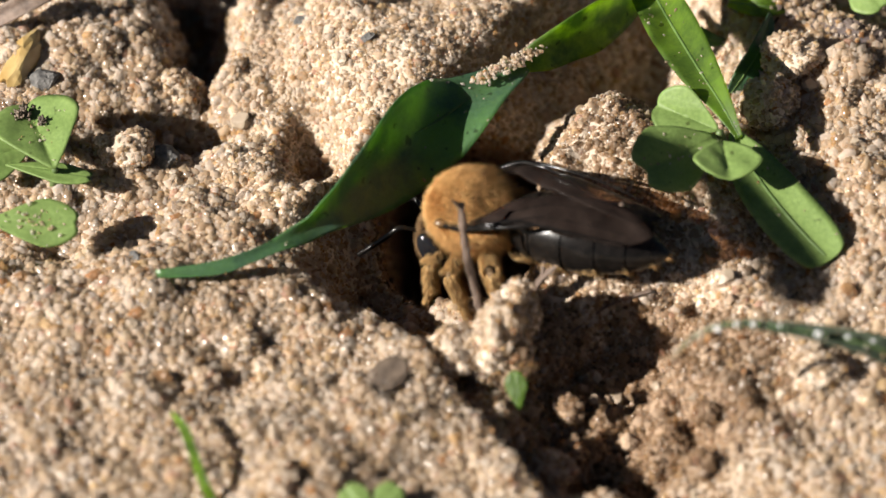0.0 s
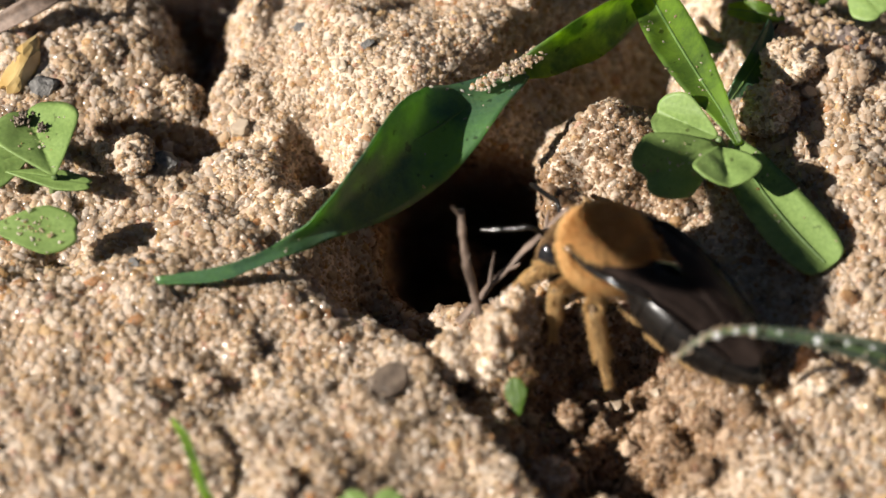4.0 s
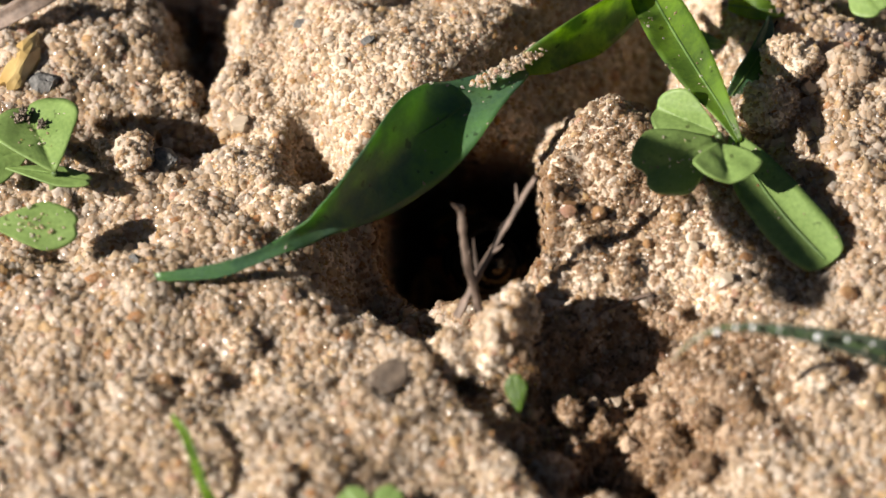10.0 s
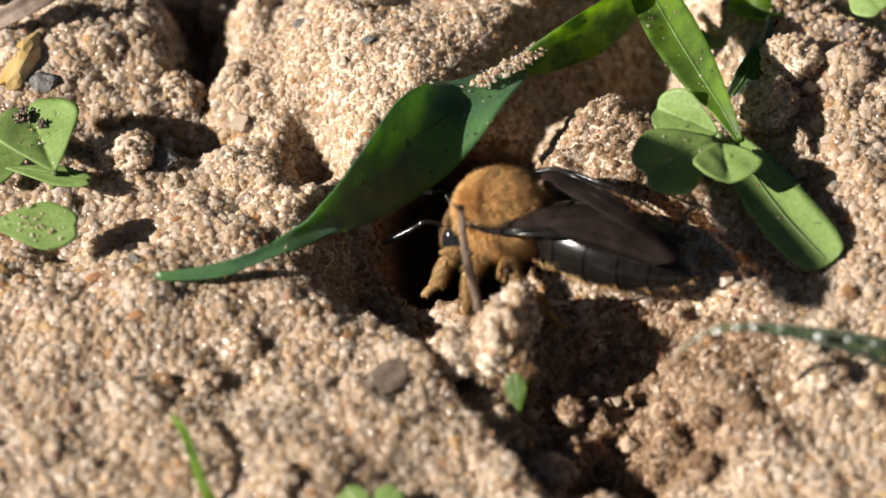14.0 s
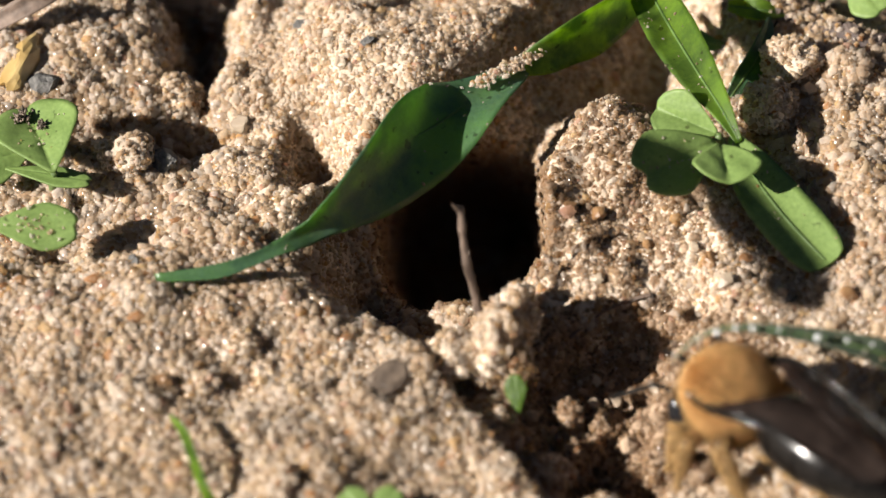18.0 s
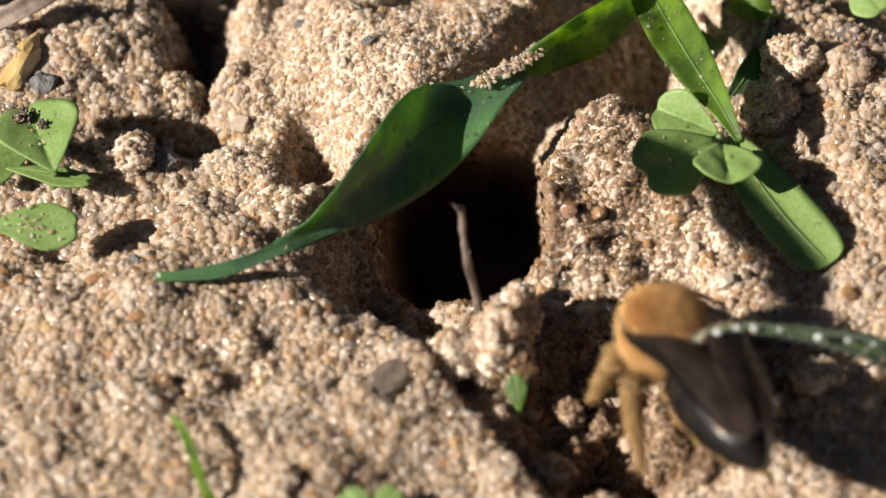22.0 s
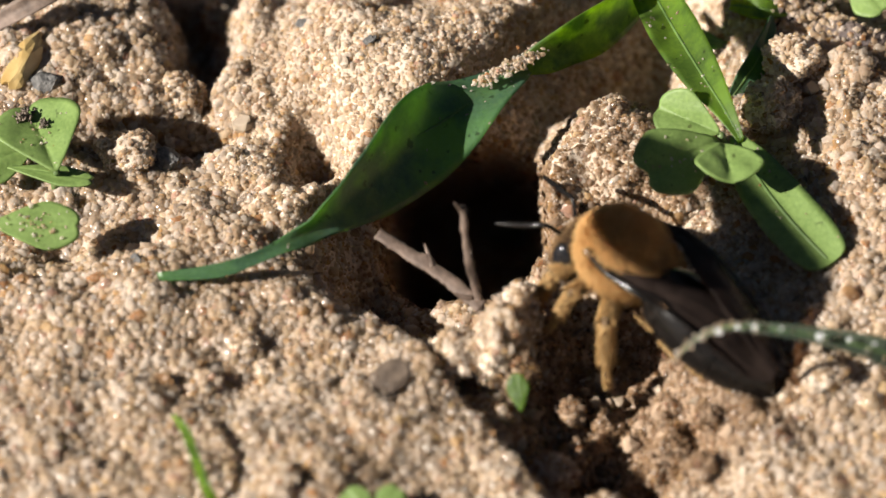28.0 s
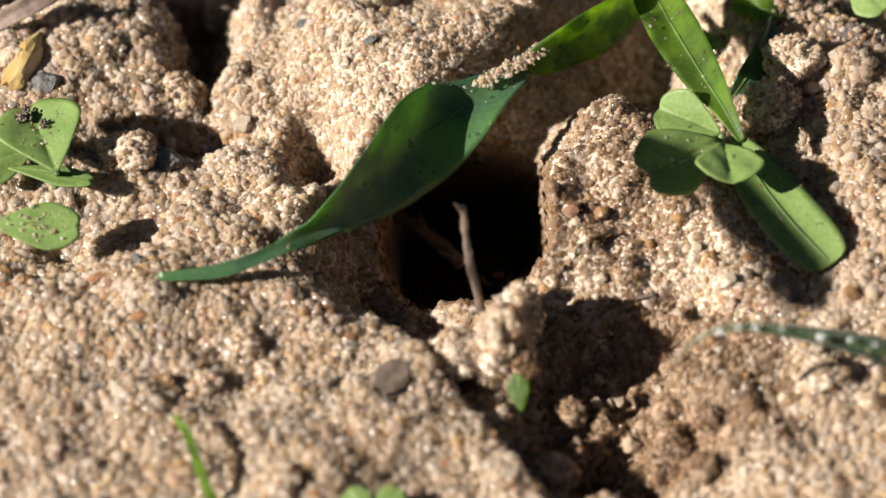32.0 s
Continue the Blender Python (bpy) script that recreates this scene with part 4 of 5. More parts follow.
under(part("leaf", blade([(10.83, 16.48, 0.62), (11.62, 14.82, 0.82), (12.98, 13.7, 0.72), (13.98, 13.93, 0.32)],
    (0.5, 0.9, 0.8, 0.2), [(0.2, -0.6, 0.7)] * 4), LEAF_BLUE, None, "dark green blade"), low_grass)
under(part("vein", tube(bmesh.new(), [(10.84, 16.45, 0.66), (11.63, 14.79, 0.86), (13, 13.67, 0.76), (13.99, 13.9, 0.36)], (0.04, 0.05, 0.05, 0.03), 40, 6), VEIN, None, "pale midrib"), low_grass)
under(part("leaf", blade([(14.12, 15.36, 1.65), (15.47, 14.48, 2.24), (16.89, 14.73, 1.71)],
    (0.5, 1.1, 0.3), [(0, -0.7, 0.7)] * 3), LEAF, None, "bright green blade"), low_grass)
under(part("vein", tube(bmesh.new(), [(14.12, 15.33, 1.69), (15.47, 14.45, 2.27), (16.89, 14.69, 1.74)], (0.04, 0.05, 0.04), 40, 6), VEIN, None, "pale midrib"), low_grass)
for dx, dy, dz, r in ((12.55, -11.77, 6.4, 0.19), (13.4, -11.68, 6.6, 0.13), (14.17, -11.68, 6.6, 0.15), (15.38, -11.78, 6.6, 0.1), (17.14, -12, 6.3, 0.2), (18.51, -11.79, 5.9, 0.12), (19.69, -11.78, 5.6, 0.1)):
    bm = bmesh.new()
    ball(bm, (0, 0, 0), (r, r, r * 0.9), 14, 9)
    drop = part("drop", bm, DEW, None, "round dew drop")
    drop.location = Vector((dx, dy, dz)) * MM
    under(drop, dewy_grass)
litter = thing("withered_leaf", at(-20.14, 14.18, 1.99), "brown withered leaf lying on the sand ridge", "dead leaf")
under(part("blade", blade([(-22.9, 13.13, 1.75), (-20.9, 13.11, 3.3), (-19.25, 13.76, 3.85), (-17.72, 16.15, 2.77)], (0.6, 1, 0.9, 0.3), [(0.2, -0.5, 0.85)] * 4, 0.1, 0.2, 26, 7, 0.12), STRAW), litter)
under(part("blade", blade([(-22.78, 15.71, 1.55), (-20.78, 15.56, 2.86), (-18.84, 16.25, 2.97)], (0.7, 1.1, 0.4), [(-0.2, -0.5, 0.85)] * 3, 0.1, 0.2, 26, 7, 0.12), STRAW_DARK), litter)
litter_two = thing("withered_leaf", at(-14.65, 15.99, 1.45), "dark withered leaf folded in a sand hollow", "dead leaf")
under(part("blade", blade([(-17.01, 18.18, 1.38), (-15.33, 15.58, 3.43), (-14.15, 21.08, -2.14), (-12.59, 21.71, -2.43)], (0.8, 1.9, 1.7, 0.4), [(-0.3, -0.5, 0.8)] * 4, 0.1, 0.2, 26, 7, 0.12), STRAW_DARK), litter_two)
root = thing("dead_twig", at(18.57, 13.93, 0.7), "sand-crusted purplish withered stem", "dead stem")
dusted(under(part("stem", tube(bmesh.new(), [(14.45, 16.45, 1.52), (16.5, 15.15, 1.89), (18.59, 14.48, 1.35), (20.53, 12.21, 2.23), (22.95, 12.45, 1.15)], (0.4, 0.55, 0.62, 0.58, 0.55), 60, 12, 0.8), ROOT), root), 900, 5, 0.24)
under(part("vein", tube(bmesh.new(), [(-1.35, 4.52, 3.08), (-0.27, 5.43, 3.08), (0.41, 6.04, 3.13), (1.1, 6.75, 3.13)], (0.02, 0.07, 0.07, 0.03), 24, 6), VEIN, None, "pale midrib"), arching_leaf)

# ---- dry stalks and litter ----
def straw(name, a, b, radius, mat, label, bend=0.0, flat=0.45, seed=0, taper=0.8, spurs=()):
    """A dry bit of stalk whose own x axis runs from its foot to its top; spurs: place along it, length, side."""
    a, b = Vector(a), Vector(b)
    length = (b - a).length
    bm = bmesh.new()

    def at_s(s):
        return np.array((length * s, bend * length * math.sin(math.pi * s) + 0.3 * radius * noise.noise(Vector((s * 5, seed, 0))),
                         0.3 * radius * noise.noise(Vector((s * 6, 0, seed)))))

    steps = np.linspace(0, 1, 13)
    knot = 0.35 + 0.3 * noise.random() if spurs else 2.0
    rad = [radius * (1 - (1 - taper) * s) * (1 + 0.3 * noise.noise(Vector((s * 9, seed * 3.0, 2))) + 0.35 * math.exp(-((s - knot) / 0.04) ** 2)) for s in steps]
    tube(bm, [at_s(s) for s in steps], rad, 40, 9, 0.35, flat)
    for s, ln, side in spurs:
        p = at_s(s)
        tube(bm, [p, p + np.array((0.45 * ln, 0.35 * ln * side, 0.1 * ln)), p + np.array((0.9 * ln, 0.6 * ln * side, 0.3 * ln))],
             [radius * 0.45, radius * 0.35, radius * 0.12], 8, 6, 0.3)
    ob = part(name, bm, mat)
    tagged(ob, label, "dry stalk")
    ob.matrix_basis = (Matrix.Translation(a * MM) @ (b - a).to_track_quat("X", "Z").to_matrix().to_4x4())
    return ob


def straw_pose(a, b):
    a, b = Vector(a), Vector(b)
    return Matrix.Translation(a * MM) @ (b - a).to_track_quat("X", "Z").to_matrix().to_4x4()


stalk = straw("dry_stalk", (1.84, -4.5, 0), (0.79, -2.55, 5.4), 0.22, STRAW, "upright dry grey-brown stalk in the burrow mouth", bend=0.03, seed=1, spurs=((0.96, 0.7, 1), (0.55, 0.35, -1)))
loose_straw = straw("dry_stalk", (0.64, -4.77, 0.2), (4.37, -0.66, 5.4), 0.27, STRAW, "loose dry straw leaning across the burrow mouth", bend=0.02, seed=2, taper=0.6, spurs=((0.3, 1.5, 1), (0.45, 0.8, -1), (0.8, 0.9, 1)))
flat_straw = straw("dry_stalk", (1.76, -4.52, 0.6), (-3.19, -1.21, 2.2), 0.38, STRAW, "flat dry blade dragged by the bee", bend=-0.03, seed=3, flat=0.3, spurs=((0.5, 1.1, -1), (0.1, 0.9, 1)))
_ = straw("dry_stalk", (-10.63, 15, -0.54), (-8.65, 16.32, 1.88), 0.13, STRAW_DARK, "thin dark dry stalk lying on sand", seed=4)
_ = straw("dry_stalk", (6.02, -4.47, -1.45), (9.93, -2.6, -0.42), 0.17, STRAW, "dark withered blade lying on the slope", seed=7, bend=0.1, flat=0.35)
_ = straw("dry_root", (4.75, -0.68, 0.45), (6.02, -2.63, -0.19), 0.032, STRAW, "hair-thin dry rootlet in sand", seed=8, bend=0.12)
_ = straw("dry_root", (8.15, 1.09, 0.61), (9.89, 0.48, 0.44), 0.05, STRAW, "hair-thin pale rootlet on sand", seed=9, bend=0.03)
_ = straw("dry_root", (6.03, -8.74, -3.38), (6.94, -10.98, -4.1), 0.13, STRAW, "thin pale rootlet hanging from the broken edge", seed=10, bend=0.1)
_ = straw("dry_root", (7.36, -9.26, -3.61), (6.66, -11.73, -4.07), 0.11, STRAW, "thin pale rootlet hanging from the broken edge", seed=11, bend=-0.1)
_ = straw("dry_root", (5.25, -6.74, -2.77), (5.75, -8.92, -3.18), 0.04, STRAW, "hair-thin dry rootlet in sand", seed=12, bend=-0.1)
_ = straw("dry_root", (15.7, 11.57, 1.12), (16.47, 14, 1.9), 0.08, STRAW_DARK, "thin purplish dry rootlet", seed=13, bend=0.08)

# ---- the mining bee: x forward, z up, origin in the middle of the thorax ----
def fur(name, parent, spots, normals, length, lean, seed, mat, label, width=0.032):
    """Short hairs on given roots, leaning backwards, each a thin three-sided spike."""
    rs = np.random.RandomState(seed)
    n = len(spots)
    way = normals + np.array(lean)[None] + rs.normal(scale=0.22, size=(n, 3))
    way /= np.linalg.norm(way, axis=1)[:, None]
    a = np.cross(way, rs.normal(size=(n, 3)))
    a /= np.linalg.norm(a, axis=1)[:, None]
    b = np.cross(way, a)
    ln = length * rs.uniform(0.6, 1.15, n)[:, None]
    bend = np.array((-0.25, 0, -0.1))[None] * ln
    verts, faces = [], []
    base = []
    for k in range(3):
        w = 2 * math.pi * k / 3
        base.append(spots + (a * math.cos(w) + b * math.sin(w)) * width)
    mid = [s + way * ln * 0.55 - (s - spots) * 0.3 for s in base]
    top = spots + way * ln + bend
    pts = np.stack(base + mid + [top], 1)
    one = np.array(((0, 1, 4), (0, 4, 3), (1, 2, 5), (1, 5, 4), (2, 0, 3), (2, 3, 5), (3, 4, 6), (4, 5, 6), (5, 3, 6)))
    tri = (one[None] + (np.arange(n) * 7)[:, None, None]).reshape(-1, 3)
    me = bpy.data.meshes.new(name)
    me.from_pydata(pts.reshape(-1, 3) * MM, [], tri.tolist())
    me.shade_smooth()
    me.materials.append(mat)
    ob = new(name, me)
    ob.parent = parent
    return tagged(ob, label, kind="stuff")


def shell_spots(n, centre, size, seed, keep=None):
    """Roots and normals spread over an ellipsoid."""
    rs = np.random.RandomState(seed)
    w = rs.normal(size=(n, 3))
    w /= np.linalg.norm(w, axis=1)[:, None]
    if keep is not None:
        w = w[keep(w)]
    nor = w / np.array(size)
    nor /= np.linalg.norm(nor, axis=1)[:, None]
    return w * np.array(size) + np.array(centre), nor


def bee_wing(bee, side, hind):
    """A folded wing lying back over the abdomen, with its veins as sub-parts."""
    name = "hindwing" if hind else "forewing"
    root = np.array((0.75, side * 1.62, 0.5) if not hind else (0.2, side * 1.6, 0.55))
    tip = np.array((-9.5, side * 0.45, 0.9) if not hind else (-6.8, side * 0.7, 0.8))
    steps = (0, 0.12, 0.3, 0.5, 0.7, 0.88, 1.0)
    pts = [root + (tip - root) * s + np.array((0, side * 0.55 * math.sin(math.pi * min(1.0, s * 1.9)), 1.2 * math.sin(math.pi * min(1.0, s * 1.05)) ** 1.3)) for s in steps]
    widths = [w * (0.75 if hind else 1.0) for w in (0.32, 0.5, 1.05, 1.85, 2.2, 1.9, 0.65)]
    face = (0.07, side * 0.30, 0.93)
    wing = part(name, blade(pts, widths, [face] * 7, 0.03, -0.08, 34, 9, 0.07), WING, bee, "smoky brown folded membranous wing")
    side_way = np.array(Vector((-1, 0, 0)).cross(Vector(face)).normalized())
    s = -1 if (side_way[1] > 0) != (side > 0) else 1
    up = np.array(face) * 0.05
    for k, across in enumerate((0.5, 0.22, -0.15) if not hind else (0.5,)):
        bm = bmesh.new()
        thick = 1.0 if k == 0 else 0.2
        last = 6 if k < 2 else 5
        tube(bm, [p + side_way * (s * w * across * (0.4 if i == 0 else 1)) + up for i, (p, w) in enumerate(zip(pts[:last], widths[:last]))],
             [r * thick for r in (0.17, 0.17, 0.13, 0.09, 0.07, 0.04)[:last]], 24, 6)
        part("vein", bm, CHITIN, wing, "dark glossy leading vein" if k == 0 else "thin dark wing vein")
    if not hind:
        bm = bmesh.new()
        ball(bm, tuple(root + np.array((0.15, side * 0.1, 0.15))), (0.32, 0.22, 0.18), 14, 9)
        part("tegula", bm, CHITIN_EDGE, wing, "small brown plate over the wing root")
    return wing


def bee_leg(bee, side, joints, radii, hairy, seed):
    """One jointed leg; its origin is the hip, so that it can swing."""
    hip = joints[0]
    local = [np.array(j, float) - np.array(hip, float) for j in joints]
    leg = None
    for k, name in enumerate(("femur", "tibia", "tarsus")):
        bm = bmesh.new()
        a, b = local[k], local[k + 1]
        mid = (a + b) / 2
        r = radii[k]
        tube(bm, [a, a + (b - a) * 0.25, mid, a + (b - a) * 0.8, b], [r * 0.6, r, r * 1.1, r * 0.95, r * 0.55], 16, 8)
        if leg is None:
            leg = part("leg", bm, LEG, bee)
            leg.location = Vector(hip) * MM
            seg = leg
        else:
            seg = part(name, bm, LEG, leg)
        rs = np.random.RandomState(seed + k)
        n = int(4.6 * hairy * (0.5 if k == 2 else 1.0))
        t = rs.uniform(0.03, 0.98, n)[:, None]
        nor = rs.normal(size=(n, 3))
        way = (b - a) / np.linalg.norm(b - a)
        nor -= (nor @ way)[:, None] * way
        nor /= np.linalg.norm(nor, axis=1)[:, None]
        fur("hair", leg, a + (b - a) * t + nor * r * 0.9, nor, 0.46 if k < 2 else 0.26, way * 1.3, seed + 9 + k, HAIR_BELLY,
            "tawny leg hair", 0.016)
    return leg


def build_bee():
    bee = thing("mining_bee", at(0, 0, 3), "ginger-furred mining bee with black glossy abdomen, digging at its burrow", "bee")
    # thorax
    bm = bmesh.new()
    ball(bm, (0, 0, 0.1), (1.9, 1.68, 1.66), 28, 18)
    thorax = part("thorax", bm, FELT, bee)
    # bare dark strip along each side, where the wing is rooted
    s, nor = shell_spots(17000, (0, 0, 0.1), (1.85, 1.63, 1.6), 3,
                         lambda w: ~((np.abs(w[:, 1]) > 0.62) & (np.abs(w[:, 2] - 0.22) < 0.17) & (w[:, 0] < 0.52)))
    fur("fur", thorax, s, nor, 0.85, (-0.3, 0, 0.1), 4, HAIR, "dense ginger fur", 0.017)
    # head
    bm = bmesh.new()
    ball(bm, (0, 0, 0), (0.95, 1.6, 1.45), 24, 16, (0, 22, 0))
    head = part("head", bm, CHITIN, bee)
    head.location = Vector((1.7, 0, -1.7)) * MM
    s, nor = shell_spots(5200, (0, 0, 0), (0.92, 1.5, 1.4), 5, lambda w: np.abs(w[:, 1]) < 0.78)
    fur("fur", head, s, nor, 0.6, (0.1, 0, 0.1), 6, HAIR_DARK, "short brown face and crown hair", 0.016)
    for side in (-1, 1):
        bm = bmesh.new()
        ball(bm, (0.12, side * 1.33, 0.05), (0.62, 0.42, 1.05), 18, 12, (0, 22, 0))
        part("eye", bm, EYE_BLACK, head, "glossy black oval compound eye")
        bm = bmesh.new()
        tube(bm, [(0.75, side * 0.4, 0.25), (1.35, side * 0.8, 0.75), (1.8, side * 1.1, 0.95), (2.35, side * 1.35, 0.55),
                  (3.1, side * 1.7, 0.05), (3.75, side * 1.95, -0.35)], [0.12, 0.11, 0.13, 0.14, 0.14, 0.10], 34, 8)
        part("antenna", bm, CHITIN, head, "black elbowed antenna")
        bm = bmesh.new()
        tube(bm, [(0.55, side * 0.75, -1.05), (0.85, side * 0.6, -1.45), (0.95, side * 0.15, -1.75)], [0.26, 0.2, 0.07], 12, 8)
        part("mandible", bm, CHITIN, head)
    # abdomen: overlapping glossy rings
    rings = ((-2.0, 0.9, 1.25), (-3.1, 1.75, 1.65), (-4.4, 2.05, 1.8), (-5.7, 2.05, 1.75), (-6.9, 1.75, 1.5), (-7.9, 1.25, 1.1), (-8.7, 0.62, 0.6), (-9.15, 0.1, 0.1))
    row = spline([(-2 + (x + 2) * 1.1, w * 0.95, h * 0.95) for x, w, h in rings], 43)
    abdomen = None
    for k in range(6):
        bm = bmesh.new()
        cut = row[k * 7: k * 7 + 8].copy()
        cut[:, 1:] *= np.linspace(0.985, 1.025, len(cut))[:, None]
        loops = []
        for x, w, h in cut:
            drop = -0.25 - 0.012 * (x + 2) ** 2
            loops.append([bm.verts.new((x, w * math.cos(a), drop + h * math.sin(a))) for a in np.linspace(0, 2 * math.pi, 33)[:-1]])
        for p, q in zip(loops, loops[1:]):
            for i in range(32):
                bm.faces.new((p[i], p[(i + 1) % 32], q[(i + 1) % 32], q[i]))
        if k == 5:
            bm.faces.new(loops[-1])
        ring = part("abdomen" if k == 0 else "segment", bm, CHITIN, abdomen or bee, "glossy black abdomen ring")
        abdomen = abdomen or ring
        # pale fringe of short hairs along the rear edge, thicker on the belly
        rs = np.random.RandomState(40 + k)
        a = rs.uniform(1.06 * math.pi, 1.94 * math.pi, 300)
        x, w, h = cut[-1]
        back = rs.uniform(0, 1, len(a)) * np.where(a > math.pi, 1.1, 0.15)
        sp = np.stack((x + back, w * np.cos(a) * 0.99, -0.25 - 0.012 * (x + 2) ** 2 + h * np.sin(a) * 0.99), -1)
        nn = np.stack((0 * a - 0.5, np.cos(a), np.sin(a)), -1)
        fur("fringe", abdomen, sp, nn, 0.34, (-0.9, 0, 0), 50 + k, HAIR_BELLY, "thin tawny hair fringe", 0.016)
    bm = bmesh.new()
    tube(bm, [(-1.5, 0, -0.3), (-2.0, 0, -0.35), (-2.6, 0, -0.3)], [0.9, 0.7, 1.1], 8, 14)
    part("waist", bm, CHITIN, bee)
    for side in (-1, 1):
        bee_wing(bee, side, False)
        bee_wing(bee, side, True)
    legs = []
    for side in (-1, 1):
        legs.append(bee_leg(bee, side, ((1.3, side * 0.9, -1.3), (1.9, side * 1.9, -2.0), (2.0, side * 2.2, -3.5), (2.4, side * 2.4, -4.5)),
                            (0.26, 0.20, 0.11), 150, 100 + side))
        legs.append(bee_leg(bee, side, ((0.2, side * 1.1, -1.5), (0.5, side * 2.7, -1.5), (0.2, side * 3.15, -2.75), (0.1, side * 3.4, -3.75)),
                            (0.25, 0.20, 0.11), 170, 200 + side))
        legs.append(bee_leg(bee, side, ((-1.0, side * 1.2, -1.4), (-1.6, side * 2.7, -0.9), (-3.0, side * 3.2, -2.7), (-4.0, side * 3.5, -3.8)),
                            (0.32, 0.30, 0.15), 280, 300 + side))
    return bee, head, legs


bee, bee_head, bee_legs = build_bee()


def motions():
    """The bee walks, digs and vanishes into its burrow; bits of straw are dragged about."""
    walk(bee, [
        (0, at(1.36, 0.64, 1.65, 0, 8.36, 159.88)),
        (0.5, at(3.5, -0.59, 2.65, 0, -1.45, 158.44)),
        (1, at(6.36, -1.92, 3.5, 0, -7.38, 160.69)),
        (1.5, at(5.96, -2.25, 3.7, 0, -4.5, 163.81)),
        (2, at(7.05, -2.85, 3.9, 0, -6.86, 161.26)),
        (2.5, at(7.53, -2.65, 3.9, 0, -11.07, 156.49)),
        (3, at(7.51, -3.57, 3.9, 0, -17.43, 148.46)),
        (3.5, at(7.53, -3.61, 3.9, 0, -12.91, 142.36)),
        (5.5, at(7.57, -3.81, 3.9, 0, -16.2, 142.94)),
        (6, at(8.18, -4.16, 3.9, 0, -17.56, 148.29)),
        (6.5, at(8.25, -3.64, 3.9, 0, -7.04, 135.78)),
        (7, at(6.4, -2.69, 3.7, 0, -1.26, 139.55)),
        (7.5, at(7.49, -2.9, 3.8, 0, 0.54, 136.24)),
        (8, at(8.02, -3.67, 3.9, 0, -17.68, 148.12)),
        (8.5, at(5.51, -1.68, 3.05, 0, -0.58, 167.9)),
        (8.7, at(3.78, -0.29, 2.75, 0, 1.78, 150.31)),
        (8.85, at(1.68, 1.79, 0.06, 0, 22.15, 149.42)),
        (9, at(1.41, 5.88, -3.97, 0, 45.97, 145.81)),
        (9.3, at(1.03, 6.38, -6.57, 0, 52.72, 151.86)),
        (9.65, at(1.15, 9.52, -9.58, 0, 44, 110)),
        (10.2, at(1.32, 13.99, -14.96, 0, 48, 100)),
        (11, at(1.3, 13.35, -14.19, 0, 48, 102)),
        (11.4, at(1.41, 7.58, -8.67, 0, 54.00, 115.00)),
        (11.8, at(0.02, 4.13, -6.54, 0, 68.16, 129.55)),
        (12.4, at(0.43, 3.99, -6.11, 0, 60.69, 143.88)),
        (13, at(0.48, 4.79, -5.46, 0, 50.18, 146.01)),
        (13.2, at(0.19, 2.74, -1.14, 0, 22.55, 151.30)),
        (13.5, at(2.1, 0.56, 1.65, 0, 3.87, 164.02)),
        (14, at(2.71, 0.42, 1.95, 0, 4.02, 155.77)),
        (14.5, at(4.16, -0.68, 2.85, 0, -3.37, 147.67)),
        (16.5, at(10.35, -8.52, 3.71, 0, -4.17, 109.37)),
        (17, at(10.74, -8.63, 3.71, 0, -8.78, 116.51)),
        (17.5, at(12.31, -11.25, 3.71, 0, 0.64, 127.73)),
        (18, at(13.13, -13, 3.72, 0, 2.96, 140.12)),
        (18.5, at(15.92, -16.1, 3.72, 0, 17.64, 135.37)),
        (19, at(17.24, -18.76, 3.73, 0, 19.16, 141.99)),
        (19.5, at(17.76, -20.99, 3.73, 0, 19.07, 140.62)),
        (20.2, at(18.25, -23.65, 3.73, 0, 19.72, 139.59)),
        (20.9, at(18.24, -23.7, 3.73, 0, 19.72, 139.59)),
        (21.5, at(17.1, -21.02, 3.73, 0, 16.94, 146.69)),
        (22, at(10.24, -9, 3.71, 0, 6.38, 115.82)),
        (22.5, at(6.73, -3.24, 3.7, 0, -5.87, 153.52)),
        (23, at(1.74, 0.52, 1.55, 0, 1.78, 161.87)),
        (23.5, at(2.53, 0.67, 1.95, 0, 0.16, 160.17)),
        (24, at(4, -0.43, 2.65, 0, -9.65, 145.01)),
        (24.5, at(7.21, -3.99, 3.9, 0, -15.06, 124.81)),
        (25, at(7.75, -3.34, 3.9, 0, -17.26, 148.7)),
        (25.5, at(5.52, -1.81, 3.5, 0, -0.46, 153.63)),
        (27.5, at(7.32, -3.71, 3.8, 0, -2.62, 141.86)),
        (28, at(8.23, -4.09, 3.9, 0, -20.61, 143.9)),
        (28.5, at(8.37, -3.74, 3.9, 0, -3.34, 126.42)),
        (29, at(7.98, -3.45, 3.9, 0, -21.37, 142.74)),
        (29.5, at(6.24, -2.49, 3.7, 0, 4.78, 136.68)),
        (30, at(8.2, -2.33, 3.8, 0, -2.58, 122.37)),
        (30.5, at(7.95, -3.19, 3.8, 0, 5.88, 132.12)),
        (31, at(1.99, -0.28, 1.75, 0, 13.06, 151.31)),
        (31.2, at(0.57, 2.07, -0.53, 0, 26.26, 144.77)),
        (31.5, at(0.43, 4.98, -6.22, 0, 60.20, 136.21)),
        (31.8, at(1.22, 11.44, -11.88, 0, 44, 110)),
        (32, at(1.35, 14.63, -15.73, 0, 48, 100)),
    ])
    # the legs paddle while it walks and digs
    for k, leg in enumerate(bee_legs):
        home = leg.matrix_basis.copy()
        step = []
        for i in range(81):
            t = i * 0.4
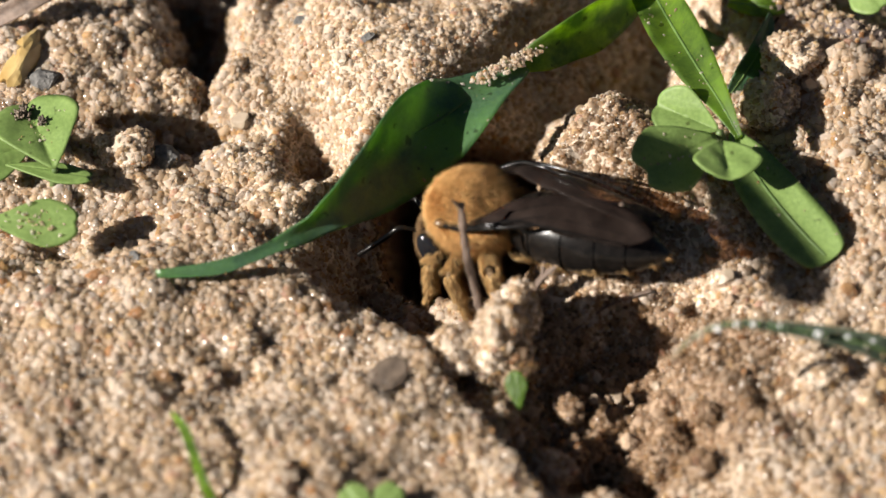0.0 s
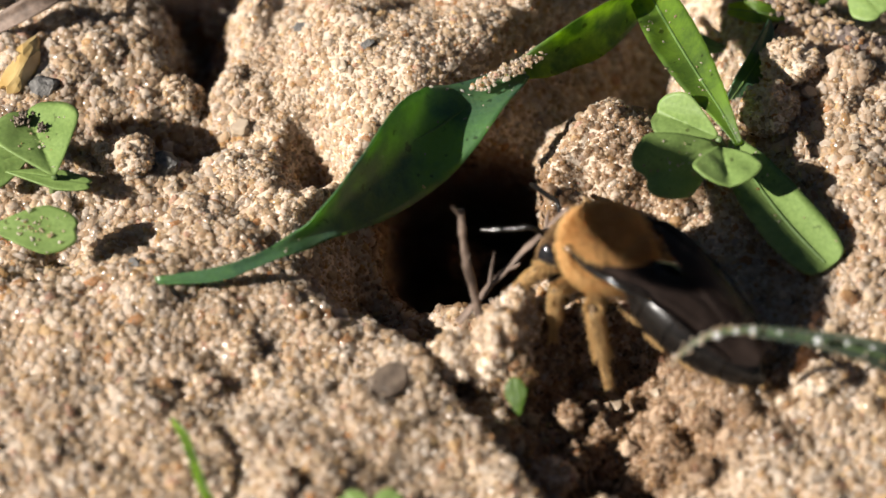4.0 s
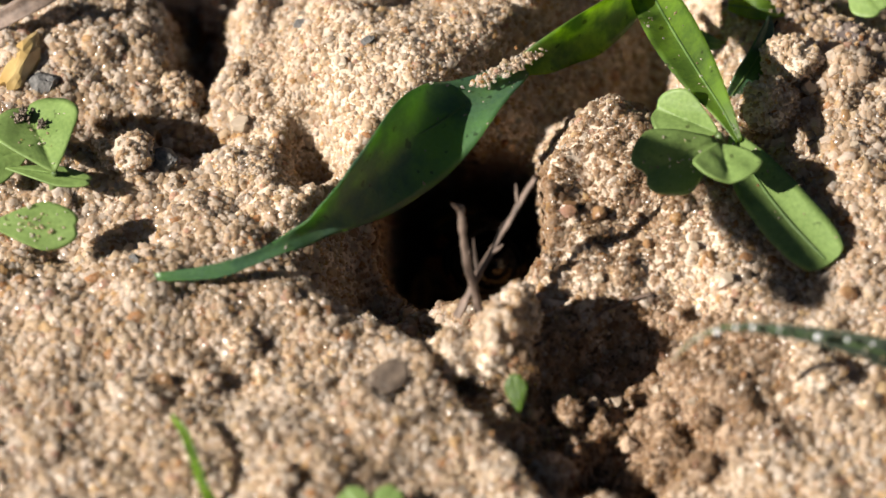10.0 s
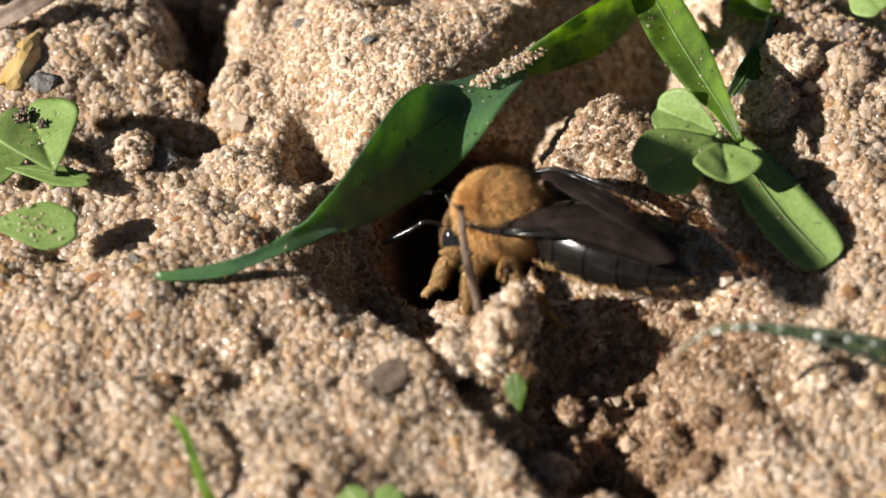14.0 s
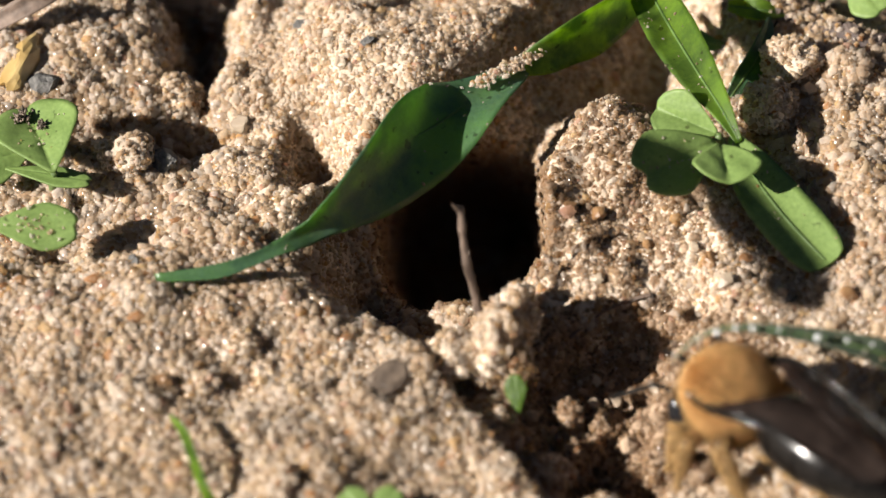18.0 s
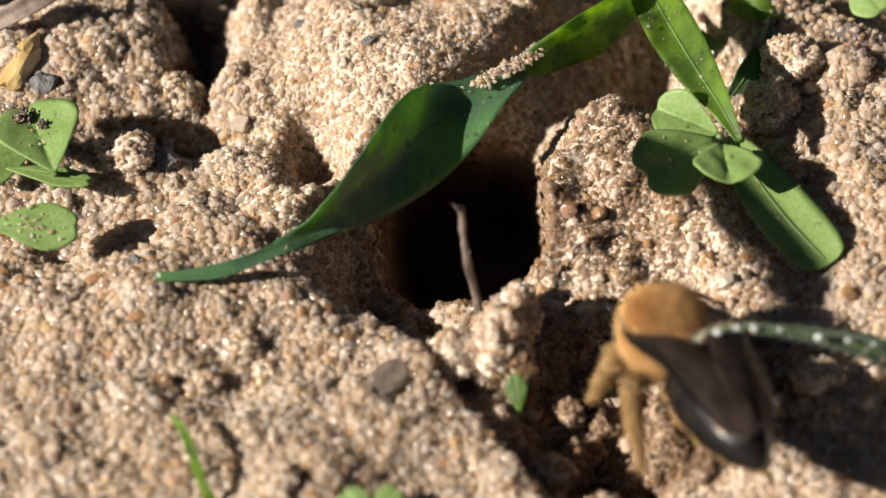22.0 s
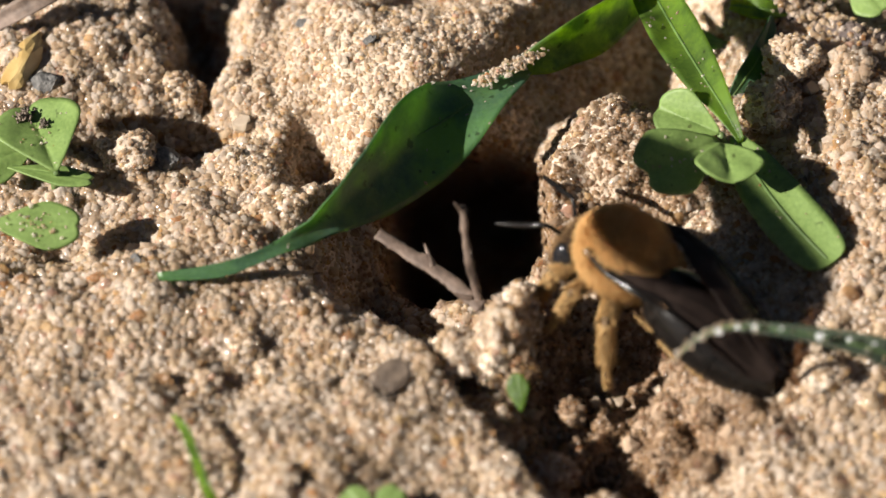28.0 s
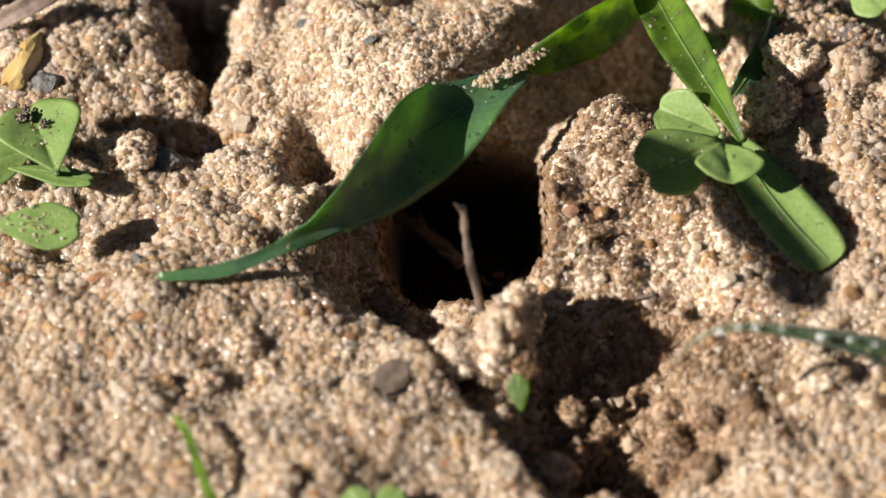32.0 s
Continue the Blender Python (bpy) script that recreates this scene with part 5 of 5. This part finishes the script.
            swing = 16 * math.sin(t * 6.1 + k * 2.1) + 7 * math.sin(t * 2.3 + k)
            lift = 8 * math.sin(t * 5.3 + k * 1.3)
            step.append((t, home @ pose(0, 0, 0, lift, swing, 0)))
        walk(leg, step)
    walk(loose_straw, [
        (0, straw_pose((3.11, -4.01, -0.5), (6.04, -2.53, 2))),
        (0.6, straw_pose((1.76, -4.49, -0.2), (4.57, -2.08, 2.5))),
        (1.2, straw_pose((0.64, -4.77, 0.2), (4.37, -0.66, 5.4))),
        (3, straw_pose((0.7, -4.49, -0.2), (5.36, -1.5, 3.8))),
        (6, straw_pose((0.69, -4.56, -0.2), (5.63, -1.42, 3.8))),
        (8, straw_pose((0.64, -4.38, -0.2), (5.23, -0.94, 4))),
        (8.8, straw_pose((0.64, -4.77, 0.2), (4.37, -0.66, 5.4))),
        (13.2, straw_pose((0.64, -4.77, 0.2), (4.37, -0.66, 5.4))),
        (13.8, straw_pose((1.23, -4.2, -0.5), (4.71, -3.23, 1))),
        (14.4, straw_pose((4.88, -5.1, -4.4), (7.61, -3.78, -4.6))),
        (32, straw_pose((4.88, -5.1, -4.4), (7.61, -3.78, -4.6))),
    ])
    walk(flat_straw, [
        (0, straw_pose((2.61, -1.24, -4.5), (-2.29, -1.24, -4.3))),
        (24, straw_pose((2.61, -1.24, -4.5), (-2.29, -1.24, -4.3))),
        (25, straw_pose((2.03, -4.46, -0.5), (-2.51, -4.31, -0))),
        (27.5, straw_pose((1.76, -4.69, 0.2), (-3.1, -3.79, 1))),
        (28, straw_pose((1.76, -4.52, 0.6), (-3.19, -1.21, 2.2))),
        (28.5, straw_pose((1.63, -4.74, 0.4), (-3.85, -2.33, 1.8))),
        (29, straw_pose((1.36, -4.51, 0.4), (-3.1, -2.86, 1.2))),
        (29.5, straw_pose((1.5, -4.49, 0.3), (-2.78, -3.6, 0.8))),
        (30, straw_pose((1.98, -4.43, 0.5), (-3.64, -2.8, 1.4))),
        (30.6, straw_pose((1.76, -4.51, 0.4), (-3.05, -3.05, 1.2))),
        (30.8, straw_pose((1.89, -4.61, 0.5), (-2.78, -2.97, 1.5))),
        (31, straw_pose((2.5, -5.22, 1.5), (3.15, 1.46, 6.5))),
        (31.2, straw_pose((1.54, 2.1, -4), (-1.91, 5.8, -4))),
        (31.8, straw_pose((0.87, 6.85, -8), (-1.94, 9.83, -8))),
        (32, straw_pose((0.87, 6.85, -8), (-1.94, 9.83, -8))),
    ])
    walk(dug_clump, [
        (0, at(1.27, 12.71, -13.42, 0, 0, 0)),
        (12.2, at(1.27, 12.71, -13.42, 0, 25, 15)),
        (12.7, at(1.65, -1.05, -1.2, 0, 50, 30)),
        (13, at(3.02, -6.1, 2.4, 0, 75, 45)),
        (13.2, at(4.39, -6.47, 2.4, 0, 100, 60)),
        (13.5, at(5.5, -6.02, -1.5, 0, 125, 75)),
        (13.9, at(5.42, -5.28, -4.6, 0, 150, 90)),
        (32, at(5.42, -5.28, -4.6, 0, 150, 90)),
    ])


motions()
